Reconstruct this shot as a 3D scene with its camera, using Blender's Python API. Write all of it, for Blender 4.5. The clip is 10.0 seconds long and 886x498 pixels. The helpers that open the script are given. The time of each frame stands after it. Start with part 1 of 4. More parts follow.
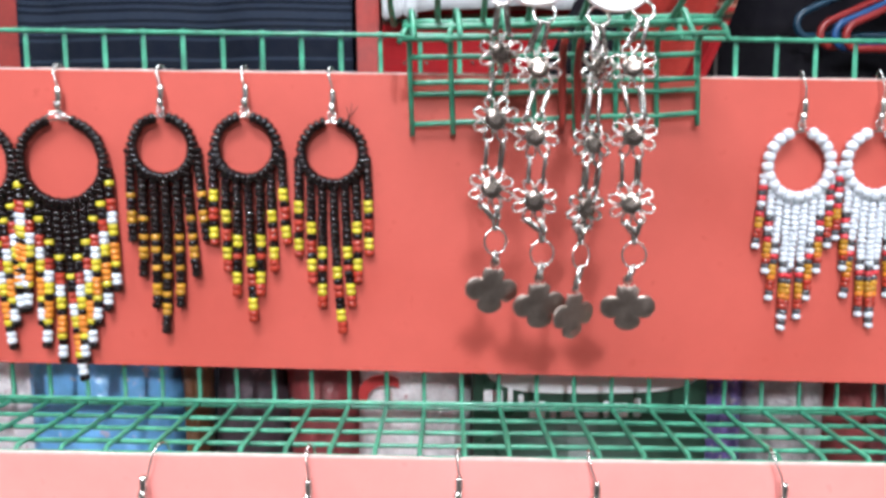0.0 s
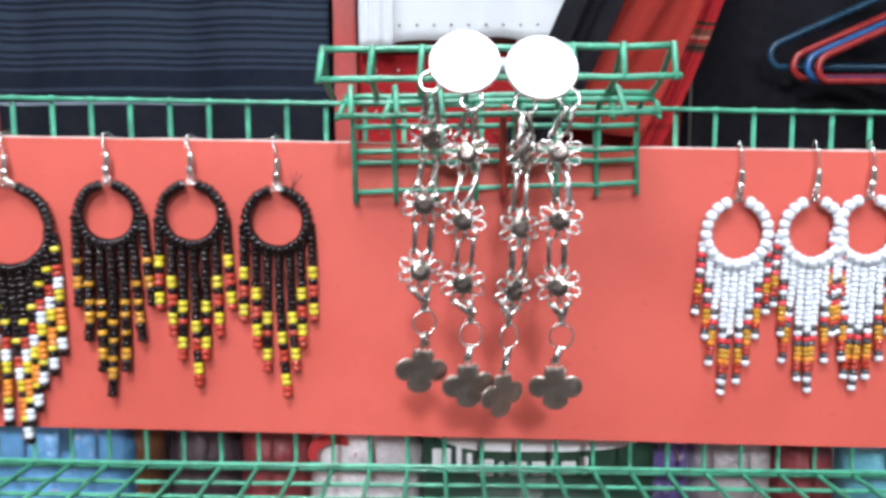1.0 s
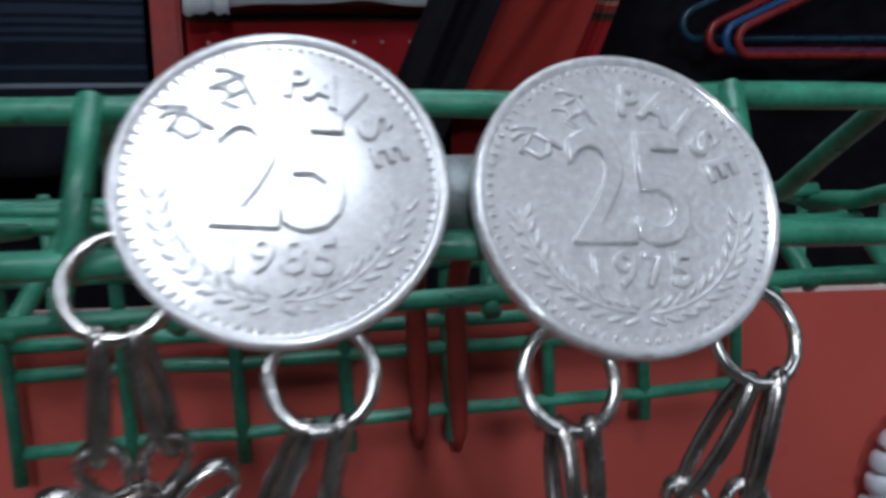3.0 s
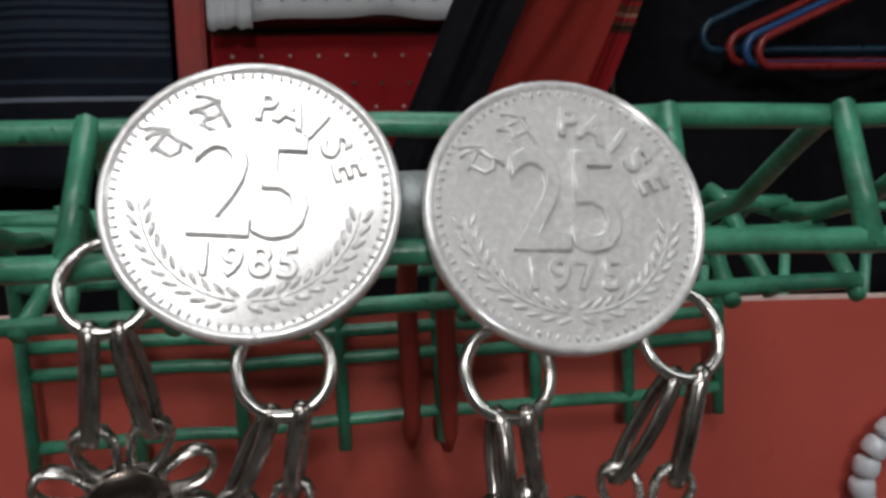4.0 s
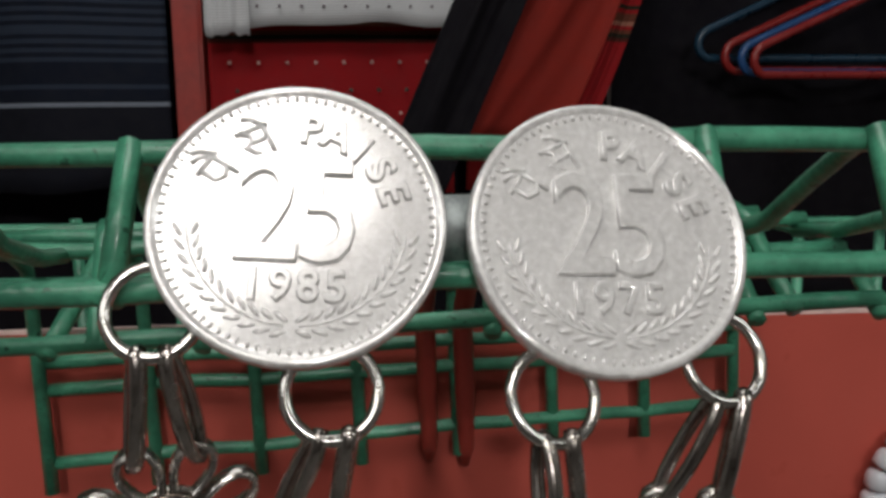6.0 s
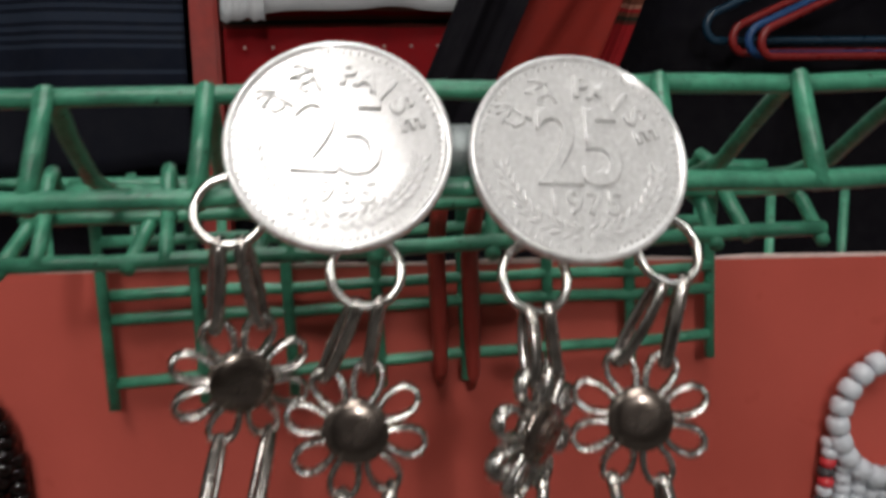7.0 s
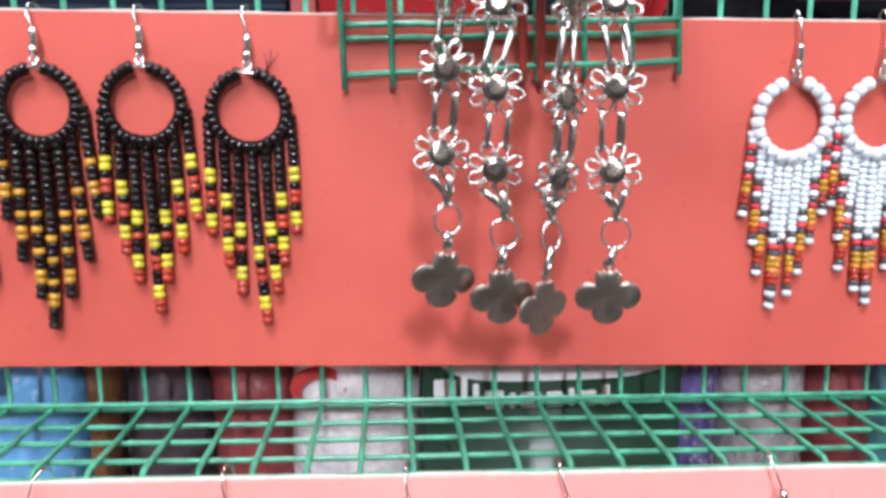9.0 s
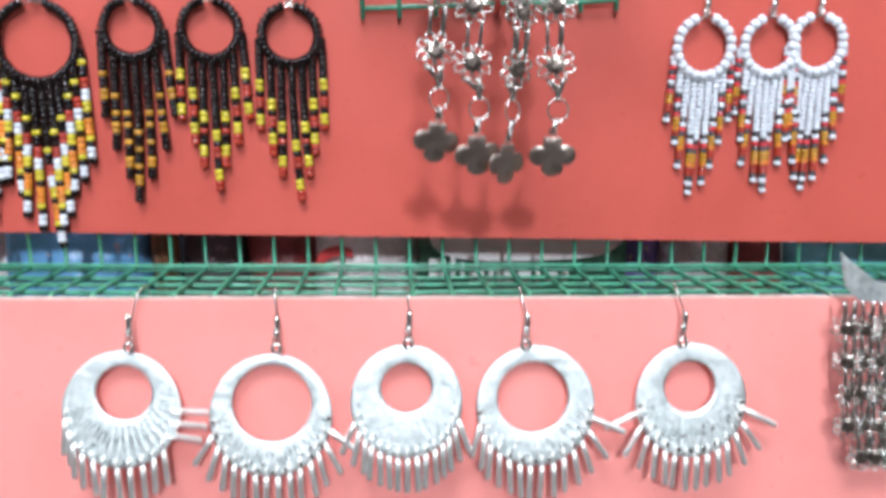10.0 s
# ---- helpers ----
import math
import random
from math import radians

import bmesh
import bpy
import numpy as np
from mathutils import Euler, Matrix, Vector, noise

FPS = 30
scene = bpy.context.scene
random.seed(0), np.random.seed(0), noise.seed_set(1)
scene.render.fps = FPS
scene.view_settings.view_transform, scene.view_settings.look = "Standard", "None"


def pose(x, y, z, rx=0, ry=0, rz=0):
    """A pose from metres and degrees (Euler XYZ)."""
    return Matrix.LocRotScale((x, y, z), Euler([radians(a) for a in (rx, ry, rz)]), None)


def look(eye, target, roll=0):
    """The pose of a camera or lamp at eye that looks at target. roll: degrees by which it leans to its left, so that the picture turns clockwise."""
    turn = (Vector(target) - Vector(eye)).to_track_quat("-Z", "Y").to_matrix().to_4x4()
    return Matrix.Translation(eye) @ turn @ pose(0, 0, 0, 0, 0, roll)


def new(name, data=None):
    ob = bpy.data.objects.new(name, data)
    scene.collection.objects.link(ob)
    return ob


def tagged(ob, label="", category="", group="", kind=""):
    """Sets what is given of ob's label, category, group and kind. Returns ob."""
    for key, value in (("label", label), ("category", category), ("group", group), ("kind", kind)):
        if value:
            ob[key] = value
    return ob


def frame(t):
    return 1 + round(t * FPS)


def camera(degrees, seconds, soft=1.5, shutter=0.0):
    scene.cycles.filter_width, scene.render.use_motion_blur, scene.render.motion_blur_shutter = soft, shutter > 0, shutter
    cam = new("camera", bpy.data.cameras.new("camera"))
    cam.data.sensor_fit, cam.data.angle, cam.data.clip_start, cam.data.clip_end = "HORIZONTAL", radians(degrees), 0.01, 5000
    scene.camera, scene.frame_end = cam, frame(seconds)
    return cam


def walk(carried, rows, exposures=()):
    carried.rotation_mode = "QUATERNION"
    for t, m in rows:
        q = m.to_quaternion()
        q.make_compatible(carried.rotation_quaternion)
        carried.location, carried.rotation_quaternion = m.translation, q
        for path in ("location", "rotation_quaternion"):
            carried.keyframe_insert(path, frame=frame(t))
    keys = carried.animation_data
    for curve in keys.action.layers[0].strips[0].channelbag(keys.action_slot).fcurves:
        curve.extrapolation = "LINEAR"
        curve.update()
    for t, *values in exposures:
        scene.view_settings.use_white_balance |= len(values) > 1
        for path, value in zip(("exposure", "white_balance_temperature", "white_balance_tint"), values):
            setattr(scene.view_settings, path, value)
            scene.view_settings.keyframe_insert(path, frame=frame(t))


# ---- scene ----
cam = camera(55.8, 10.0, 3.3, 0.5)
PATH = [
    (0, (0.01976, 0.0216, 1.41727), (0.01336, 1.01226, 1.28105), -0.51),
    (0.5, (0.02609, 0.01406, 1.42403), (0.0015, 1.00705, 1.30841), -0.14),
    (1, (0.03757, 0.02072, 1.43756), (0.04175, 1.0132, 1.31523), -0.29),
    (1.5, (0.0313, 0.10326, 1.45037), (0.10726, 1.09001, 1.30699), -0.10),
    (1.8, (0.03308, 0.14781, 1.46001), (0.15123, 1.13013, 1.31483), -0.43),
    (2, (0.03696, 0.16548, 1.46595), (0.17786, 1.14335, 1.31127), -0.64),
    (2.5, (0.04143, 0.19396, 1.46527), (0.19043, 1.16905, 1.30096), -0.70),
    (3, (0.04652, 0.21333, 1.46595), (0.20449, 1.18623, 1.29708), -0.92),
    (3.2, (0.04991, 0.21801, 1.46538), (0.21061, 1.18585, 1.29334), -0.77),
    (4.3, (0.05048, 0.20404, 1.46838), (0.16936, 1.18484, 1.3169), -0.95),
    (4.5, (0.04971, 0.20472, 1.46952), (0.16835, 1.18459, 1.30895), -0.69),
    (5, (0.04855, 0.20625, 1.46772), (0.18005, 1.18496, 1.3101), -0.94),
    (6.3, (0.04671, 0.20716, 1.46797), (0.18538, 1.18632, 1.31958), -0.82),
    (6.5, (0.04696, 0.20433, 1.46729), (0.17179, 1.18465, 1.31433), -1.18),
    (7, (0.04466, 0.18905, 1.46418), (0.1684, 1.1677, 1.30004), -1.16),
    (7.5, (0.03425, 0.16236, 1.45258), (0.1512, 1.13703, 1.26193), -1.09),
    (8, (0.0236, 0.12478, 1.43694), (0.1069, 1.10309, 1.24725), -1.16),
    (8.5, (0.01668, 0.09408, 1.42818), (0.08313, 1.07497, 1.24532), -1.30),
    (9, (0.02067, 0.06758, 1.41713), (0.07899, 1.04743, 1.22609), -0.81),
    (9.5, (0.02153, 0.03373, 1.40851), (0.06424, 1.01356, 1.21332), -0.70),
    (9.7, (0.01618, 0.00343, 1.40235), (0.07537, 0.98616, 1.22703), -0.70),
    (9.8, (0.01649, -0.00641, 1.40214), (0.07637, 0.97286, 1.20863), -0.71),
    (10, (0.01624, -0.0204, 1.39298), (0.07888, 0.95758, 1.19387), -0.43),
]
EXPOSURES = [(0.0, 0.15, 5950, 10), (1.0, 0.18, 5900, 10), (1.5, 0.05, 5800, 10), (2.0, -0.25, 5750, 10), (2.5, -1.3, 5650, 10), (3.0, -1.9, 5550, 10), (4.5, -1.9, 6750, 11), (6.5, -1.75, 6750, 11),
             (7.0, -1.55, 6700, 11), (7.5, -0.35, 6650, 10), (8.0, 0.2, 6500, 10), (8.5, 0.25, 5900, 10), (9.0, 0.2, 5900, 10), (9.5, -0.1, 6050, 10), (10.0, -0.05, 5850, 10)]
walk(cam, [(t, look(eye, target, roll)) for t, eye, target, roll in PATH], EXPOSURES)

# ---- world and light: a dim stall lit by two hung panels above and behind the viewer ----
world = bpy.data.worlds.new("stall_air")
world.use_nodes = True
world.node_tree.nodes["Background"].inputs[0].default_value = (0.75, 0.85, 1.0, 1)
world.node_tree.nodes["Background"].inputs[1].default_value = 0.05
scene.world = world
HUNG = [((-0.15, -0.56, 2.50), 0.46, 0.40, 15.5, 40), ((0.08, -1.9, 2.34), 0.11, 0.18, 38.0, 0)]
for spot, wide, high, watts, roll in HUNG:
    lamp_data = bpy.data.lights.new("panel_light", "AREA")
    lamp_data.shape, lamp_data.size, lamp_data.size_y = "RECTANGLE", wide, high
    lamp_data.energy, lamp_data.color = watts, (1.0, 0.985, 0.97)
    new("panel_light", lamp_data).matrix_world = look(spot, (0.05, 0.3, 1.4), roll)

# unseen lamps added as fill: two at the sides, one over the packets
FILL = [(-1.4, -0.7, 2.655), (1.6, -0.7, 2.655), (0.05, 0.62, 2.655)]
for spot, watts in zip(FILL, (11.0, 11.0, 6.0)):
    fill_data = bpy.data.lights.new("fill_light", "AREA")
    fill_data.shape, fill_data.size, fill_data.size_y, fill_data.energy, fill_data.color = "RECTANGLE", 0.6, 0.6, watts, (0.88, 0.96, 1.0)
    new("fill_light", fill_data).matrix_world = Matrix.Translation(spot)

# ---- materials ----
def material(name, color, rough=0.5, metal=0.0, vary=0.15, scale=200.0, bump=0.0, coat=0.0, second=None, amount=0.5, fine=6.0, spec=0.5, shift=0.0, coat_ior=1.5, coat_rough=0.12):
    """A procedural surface: two scales of noise vary colour, gloss and relief; second is a stain colour; shift varies it from piece to piece."""
    mat = bpy.data.materials.new(name)
    mat.use_nodes = True
    nt = mat.node_tree
    b = nt.nodes["Principled BSDF"]
    b.inputs["Metallic"].default_value = metal
    b.inputs["Specular IOR Level"].default_value = spec
    b.inputs["Coat Weight"].default_value = coat
    b.inputs["Coat Roughness"].default_value, b.inputs["Coat IOR"].default_value = coat_rough, coat_ior
    co = nt.nodes.new("ShaderNodeTexCoord")
    n1 = nt.nodes.new("ShaderNodeTexNoise")
    n1.inputs["Scale"].default_value, n1.inputs["Detail"].default_value = scale, 4
    n2 = nt.nodes.new("ShaderNodeTexNoise")
    n2.inputs["Scale"].default_value, n2.inputs["Detail"].default_value = scale * fine, 3
    for n in (n1, n2):
        nt.links.new(co.outputs["Object"], n.inputs["Vector"])
    mixed = nt.nodes.new("ShaderNodeMath")
    mixed.operation = "MULTIPLY_ADD"
    nt.links.new(n2.outputs["Fac"], mixed.inputs[0])
    mixed.inputs[1].default_value = 0.4
    nt.links.new(n1.outputs["Fac"], mixed.inputs[2])
    ramp = nt.nodes.new("ShaderNodeValToRGB")
    lo = [c * (1 - vary) for c in color]
    hi = [min(1, c * (1 + vary)) for c in color]
    ramp.color_ramp.elements[0].position, ramp.color_ramp.elements[0].color = 0.5, (*lo, 1)
    ramp.color_ramp.elements[1].position, ramp.color_ramp.elements[1].color = 0.9, (*hi, 1)
    nt.links.new(mixed.outputs[0], ramp.inputs[0])
    out = ramp.outputs[0]
    if second:
        sr = nt.nodes.new("ShaderNodeValToRGB")
        sr.color_ramp.elements[0].position, sr.color_ramp.elements[1].position = 1 - amount, min(1.0, 1.06 - amount)
        nt.links.new(n2.outputs["Fac"], sr.inputs[0])
        mx = nt.nodes.new("ShaderNodeMix")
        mx.data_type = "RGBA"
        nt.links.new(sr.outputs[0], mx.inputs["Factor"])
        nt.links.new(out, mx.inputs["A"])
        mx.inputs["B"].default_value = (*second, 1)
        out = mx.outputs["Result"]
    if shift:
        info = nt.nodes.new("ShaderNodeObjectInfo")
        hs = nt.nodes.new("ShaderNodeHueSaturation")
        mr = nt.nodes.new("ShaderNodeMapRange")
        mr.inputs["To Min"].default_value, mr.inputs["To Max"].default_value = 1 - shift, 1 + shift
        nt.links.new(info.outputs["Random"], mr.inputs["Value"])
        nt.links.new(mr.outputs[0], hs.inputs["Value"])
        nt.links.new(out, hs.inputs["Color"])
        out = hs.outputs[0]
    nt.links.new(out, b.inputs["Base Color"])
    rr = nt.nodes.new("ShaderNodeMapRange")
    rr.inputs["From Min"].default_value, rr.inputs["From Max"].default_value = 0.3, 0.7
    rr.inputs["To Min"].default_value, rr.inputs["To Max"].default_value = max(0.03, rough * 0.8), min(1, rough * 1.25)
    nt.links.new(n1.outputs["Fac"], rr.inputs["Value"])
    nt.links.new(rr.outputs[0], b.inputs["Roughness"])
    if bump:
        bp = nt.nodes.new("ShaderNodeBump")
        bp.inputs["Strength"].default_value, bp.inputs["Distance"].default_value = 1.0, bump
        nt.links.new(mixed.outputs[0], bp.inputs["Height"])
        nt.links.new(bp.outputs[0], b.inputs["Normal"])
    return mat


def cloth(name, bands, weave=2600.0, rough=0.9, vary=0.12):
    """Woven cloth: bands is a list of (place, colour) across local z (metres from 0 to 1), over a fine weave."""
    mat = material(name, (0.5, 0.5, 0.5), rough, vary=vary, scale=60, bump=0.0004, spec=0.15)
    nt = mat.node_tree
    b = nt.nodes["Principled BSDF"]
    co = nt.nodes["Texture Coordinate"]
    sep = nt.nodes.new("ShaderNodeSeparateXYZ")
    nt.links.new(co.outputs["Object"], sep.inputs[0])
    ramp = nt.nodes.new("ShaderNodeValToRGB")
    ramp.color_ramp.interpolation = "CONSTANT"
    for i, (p, c) in enumerate(bands):
        e = ramp.color_ramp.elements[i] if i < 2 else ramp.color_ramp.elements.new(p)
        e.position, e.color = p, (*c, 1)
    nt.links.new(sep.outputs["Z"], ramp.inputs[0])
    wave = nt.nodes.new("ShaderNodeTexWave")
    wave.bands_direction = "Z"
    wave.inputs["Scale"].default_value, wave.inputs["Distortion"].default_value = weave / 20, 1.5
    nt.links.new(co.outputs["Object"], wave.inputs["Vector"])
    mx = nt.nodes.new("ShaderNodeMix")
    mx.data_type, mx.blend_type = "RGBA", "MULTIPLY"
    mx.inputs["Factor"].default_value = 0.35
    nt.links.new(ramp.outputs[0], mx.inputs["A"])
    nt.links.new(wave.outputs["Color"], mx.inputs["B"])
    noise_out = b.inputs["Base Color"].links[0].from_socket
    m2 = nt.nodes.new("ShaderNodeMix")
    m2.data_type, m2.blend_type = "RGBA", "OVERLAY"
    m2.inputs["Factor"].default_value = 0.4
    nt.links.new(mx.outputs["Result"], m2.inputs["A"])
    nt.links.new(noise_out, m2.inputs["B"])
    nt.links.new(m2.outputs["Result"], b.inputs["Base Color"])
    return mat


M = {
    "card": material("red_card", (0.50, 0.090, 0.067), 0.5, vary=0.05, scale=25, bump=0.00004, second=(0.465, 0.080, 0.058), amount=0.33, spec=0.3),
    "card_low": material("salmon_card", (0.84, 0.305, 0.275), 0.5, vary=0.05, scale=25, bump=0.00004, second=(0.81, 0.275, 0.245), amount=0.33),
    "card_edge": material("card_core", (0.70, 0.52, 0.48), 0.8, scale=300),
    "green": material("green_enamel", (0.052, 0.255, 0.155), 0.36, vary=0.4, scale=180, bump=0.00028, second=(0.015, 0.09, 0.05), amount=0.36, coat=0.2),
    "black": material("black_bead", (0.006, 0.0025, 0.0025), 0.06, vary=0.2, spec=0.42),
    "yellow": material("yellow_bead", (0.52, 0.43, 0.025), 0.22, vary=0.1, coat=0.3, shift=0.12),
    "amber": material("amber_bead", (0.42, 0.2, 0.014), 0.22, vary=0.15, coat=0.3, shift=0.2),
    "orange": material("orange_bead", (0.60, 0.2, 0.02), 0.22, vary=0.1, coat=0.3, shift=0.12),
    "red": material("red_bead", (0.34, 0.03, 0.014), 0.22, vary=0.1, coat=0.3, shift=0.15),
    "pink": material("red_glass_bead", (0.55, 0.04, 0.05), 0.2, vary=0.1, coat=0.3, shift=0.15),
    "white": material("white_bead", (0.62, 0.65, 0.70), 0.28, vary=0.04, coat=0.3, shift=0.04),
    "grey": material("smoke_bead", (0.06, 0.055, 0.06), 0.2, vary=0.1, coat=0.3),
    "thread": material("thread", (0.03, 0.02, 0.02), 0.8),
    "silver": material("plated_silver", (0.72, 0.71, 0.68), 0.2, metal=1, vary=0.12, scale=400, bump=0.00002, second=(0.34, 0.29, 0.2), amount=0.38),
    "tarnish": material("tarnished_silver", (0.66, 0.64, 0.61), 0.25, metal=1, vary=0.2, scale=500, bump=0.00003, second=(0.27, 0.235, 0.2), amount=0.42),
    "link": material("worn_link_metal", (0.50, 0.47, 0.44), 0.22, metal=1, vary=0.25, scale=500, bump=0.00004, second=(0.2, 0.165, 0.13), amount=0.4),
    "bar": material("bright_white_metal", (0.92, 0.92, 0.90), 0.48, metal=1, vary=0.08, scale=500, bump=0.00003, second=(0.6, 0.58, 0.5), amount=0.36),
    # disc and clover: the dark viewer's side they mirror is in the base colour
    "disc": material("disc_dark_reflection", (0.29, 0.245, 0.215), 0.24, metal=1, vary=0.15, scale=300, second=(0.25, 0.2, 0.16), amount=0.35),
    "clover": material("silver_drop_dark_reflection", (0.37, 0.305, 0.265), 0.33, metal=1, vary=0.15, scale=300, second=(0.3, 0.25, 0.21), amount=0.35),
    "coin": material("cupronickel", (0.90, 0.90, 0.89), 0.72, metal=1, vary=0.14, scale=1800, bump=0.00016, second=(0.55, 0.53, 0.47), amount=0.35, coat=1.0, coat_ior=2.6, coat_rough=0.15),
    "plate": material("hammered_plate", (0.86, 0.96, 0.955), 0.5, metal=1, vary=0.12, scale=420, bump=0.0003, second=(0.52, 0.66, 0.66), amount=0.4),
    "engraved": material("engraving_and_joint_shade", (0.36, 0.40, 0.40), 0.55, metal=0.7, vary=0.3, scale=500),
    "stick": material("red_plastic", (0.30, 0.035, 0.025), 0.4, vary=0.1, scale=80),
    # greys of the added room, picked for its bounce and what metal mirrors
    "wall": material("painted_plaster", (0.16, 0.14, 0.13), 0.9, scale=6, bump=0.002),
    "side_wall": material("grey_plaster", (0.30, 0.29, 0.28), 0.85, vary=0.1, scale=6, bump=0.002),
    "floor": material("cement_floor", (0.18, 0.17, 0.16), 0.85, scale=5, bump=0.002),
    "post": material("red_painted_wood", (0.30, 0.03, 0.022), 0.55, vary=0.2, scale=30, bump=0.0004),
    "rail": material("dark_steel", (0.12, 0.12, 0.12), 0.4, metal=1),
    "lampbody": material("lamp_housing", (0.75, 0.75, 0.74), 0.4),
    "blue_pl": material("blue_plastic", (0.014, 0.065, 0.19), 0.3, vary=0.1, scale=40),
    "teal_pl": material("dark_teal_plastic", (0.008, 0.035, 0.065), 0.3, vary=0.1, scale=40),
    "red_pl": material("hanger_red", (0.22, 0.014, 0.013), 0.3, vary=0.1, scale=40),
    "bag_blue": material("blue_wrap", (0.16, 0.40, 0.72), 0.25, vary=0.25, scale=40, bump=0.002, second=(0.5, 0.5, 0.68), amount=0.36),
    "bag_teal": material("light_blue_wrap", (0.18, 0.5, 0.62), 0.3, vary=0.2, scale=40, bump=0.002),
    "bag_green": material("green_wrap", (0.022, 0.05, 0.032), 0.3, vary=0.2, scale=30, bump=0.001),
    "bag_white": material("white_print", (0.82, 0.83, 0.84), 0.4, vary=0.06, scale=30),
    "motif": material("woven_motif", (0.52, 0.33, 0.3), 0.8, vary=0.3, scale=300, shift=0.3),
    "print_red": material("red_print", (0.55, 0.05, 0.05), 0.4, vary=0.1, scale=60),
    "bag_maroon": material("maroon_wrap", (0.26, 0.05, 0.055), 0.35, vary=0.4, scale=40, bump=0.002),
    "bag_violet": material("violet_wrap", (0.14, 0.1, 0.3), 0.3, vary=0.3, scale=40, bump=0.002, second=(0.4, 0.36, 0.4), amount=0.42),
    "bag_brown": material("brown_wrap", (0.16, 0.07, 0.03), 0.4, vary=0.3, scale=40, bump=0.002),
    "bag_dark": material("dark_wrap", (0.09, 0.065, 0.08), 0.35, vary=0.4, scale=40, bump=0.002, second=(0.2, 0.12, 0.14), amount=0.36),
    "bag_clear": material("milky_wrap", (0.72, 0.68, 0.69), 0.2, vary=0.3, scale=50, bump=0.003, second=(0.5, 0.26, 0.28), amount=0.34),
    "bag_grey": material("grey_wrap", (0.42, 0.39, 0.4), 0.25, vary=0.4, scale=50, bump=0.003, second=(0.3, 0.22, 0.23), amount=0.36),
}
glow = bpy.data.materials.new("diffuser")
glow.use_nodes = True
glow.node_tree.nodes["Principled BSDF"].inputs["Emission Color"].default_value = (1, 0.97, 0.93, 1)
glow.node_tree.nodes["Principled BSDF"].inputs["Emission Strength"].default_value = 8.0
M["glow"] = glow

# ---- building helpers ----
WORLD = {}


def thing(name, at, label, category, group="", kind=""):
    ob = new(name)
    ob.empty_display_size = 0.01
    m = at if isinstance(at, Matrix) else Matrix.Translation(at)
    ob.matrix_basis = m
    WORLD[ob] = m
    return tagged(ob, label, category, group, kind)


def to_mesh(name, bm, mat, smooth=True):
    me = bpy.data.meshes.new(name)
    bmesh.ops.recalc_face_normals(bm, faces=bm.faces[:])
    for f in bm.faces:
        f.smooth = smooth
    bm.to_mesh(me)
    bm.free()
    for one in mat if isinstance(mat, (list, tuple)) else [mat]:
        me.materials.append(one)
    return me


def part(name, bm, mat, parent, label="", at=None, smooth=True):
    """Links a bmesh (or a shared mesh) as one object under a thing or part; at: its pose in the world."""
    me = bm if isinstance(bm, bpy.types.Mesh) else to_mesh(name, bm, mat, smooth)
    ob = new(name, me)
    m = at if at is not None else WORLD[parent].copy() if parent else Matrix()
    if parent:
        ob.parent = parent
        ob.matrix_basis = WORLD[parent].inverted() @ m
    else:
        ob.matrix_basis = m
    WORLD[ob] = m
    return tagged(ob, label) if label else ob


def tube(bm, pts, r, seg=8, closed=False, flat=1.0):
    """A round wire swept along points; flat squeezes its section."""
    pts = [Vector(p) for p in pts]
    n = len(pts)
    rings, side = [], None
    for i, p in enumerate(pts):
        a = pts[(i - 1) % n] if closed or i else p
        b = pts[(i + 1) % n] if closed or i < n - 1 else p
        d = (b - a).normalized()
        if side is None:
            side = d.orthogonal().normalized()
        side = (side - d * side.dot(d)).normalized()
        up = d.cross(side)
        ri = r[i] if isinstance(r, (list, tuple)) else r
        rings.append([bm.verts.new(p + (side * math.cos(k * math.tau / seg) + up * math.sin(k * math.tau / seg) * flat) * ri) for k in range(seg)])
    last = n if closed else n - 1
    for i in range(last):
        A, B = rings[i], rings[(i + 1) % n]
        off = 0
        if closed and i == n - 1:
            off = min(range(seg), key=lambda o: (A[0].co - B[o].co).length)
        for k in range(seg):
            bm.faces.new((A[k], A[(k + 1) % seg], B[(k + 1 + off) % seg], B[(k + off) % seg]))
    if not closed:
        bm.faces.new(rings[0])
        bm.faces.new(rings[-1][::-1])
    return bm


def lathe(bm, profile, seg=12, m=Matrix(), closed=False):
    """Turns (radius, height) pairs about z."""
    rows = [[bm.verts.new(m @ Vector((r * math.cos(a), r * math.sin(a), z))) for a in (k * math.tau / seg for k in range(seg))] for r, z in profile]
    pairs = list(zip(rows, rows[1:])) + ([(rows[-1], rows[0])] if closed else [])
    for A, B in pairs:
        for k in range(seg):
            bm.faces.new((A[k], A[(k + 1) % seg], B[(k + 1) % seg], B[k]))
    if not closed:
        bm.faces.new(rows[0][::-1])
        bm.faces.new(rows[-1])
    return bm


def box(bm, x0, x1, y0, y1, z0, z1, bevel=0.0):
    made = bmesh.ops.create_cube(bm, size=1, matrix=Matrix.LocRotScale(((x0 + x1) / 2, (y0 + y1) / 2, (z0 + z1) / 2), None, (x1 - x0, y1 - y0, z1 - z0)))
    if bevel:
        edges = {e for v in made["verts"] for e in v.link_edges}
        bmesh.ops.bevel(bm, geom=list(edges), offset=bevel, segments=2, affect="EDGES")
    return bm


SHARED = {}


def shared(key, make):
    if key not in SHARED:
        SHARED[key] = make()
    return SHARED[key]


def oval(w, h, n=16):
    return [(w * math.sin(a), 0, h * math.cos(a)) for a in (k * math.tau / n for k in range(n))]


def turn(ax, degrees):
    return Matrix.Rotation(radians(degrees), 4, ax)


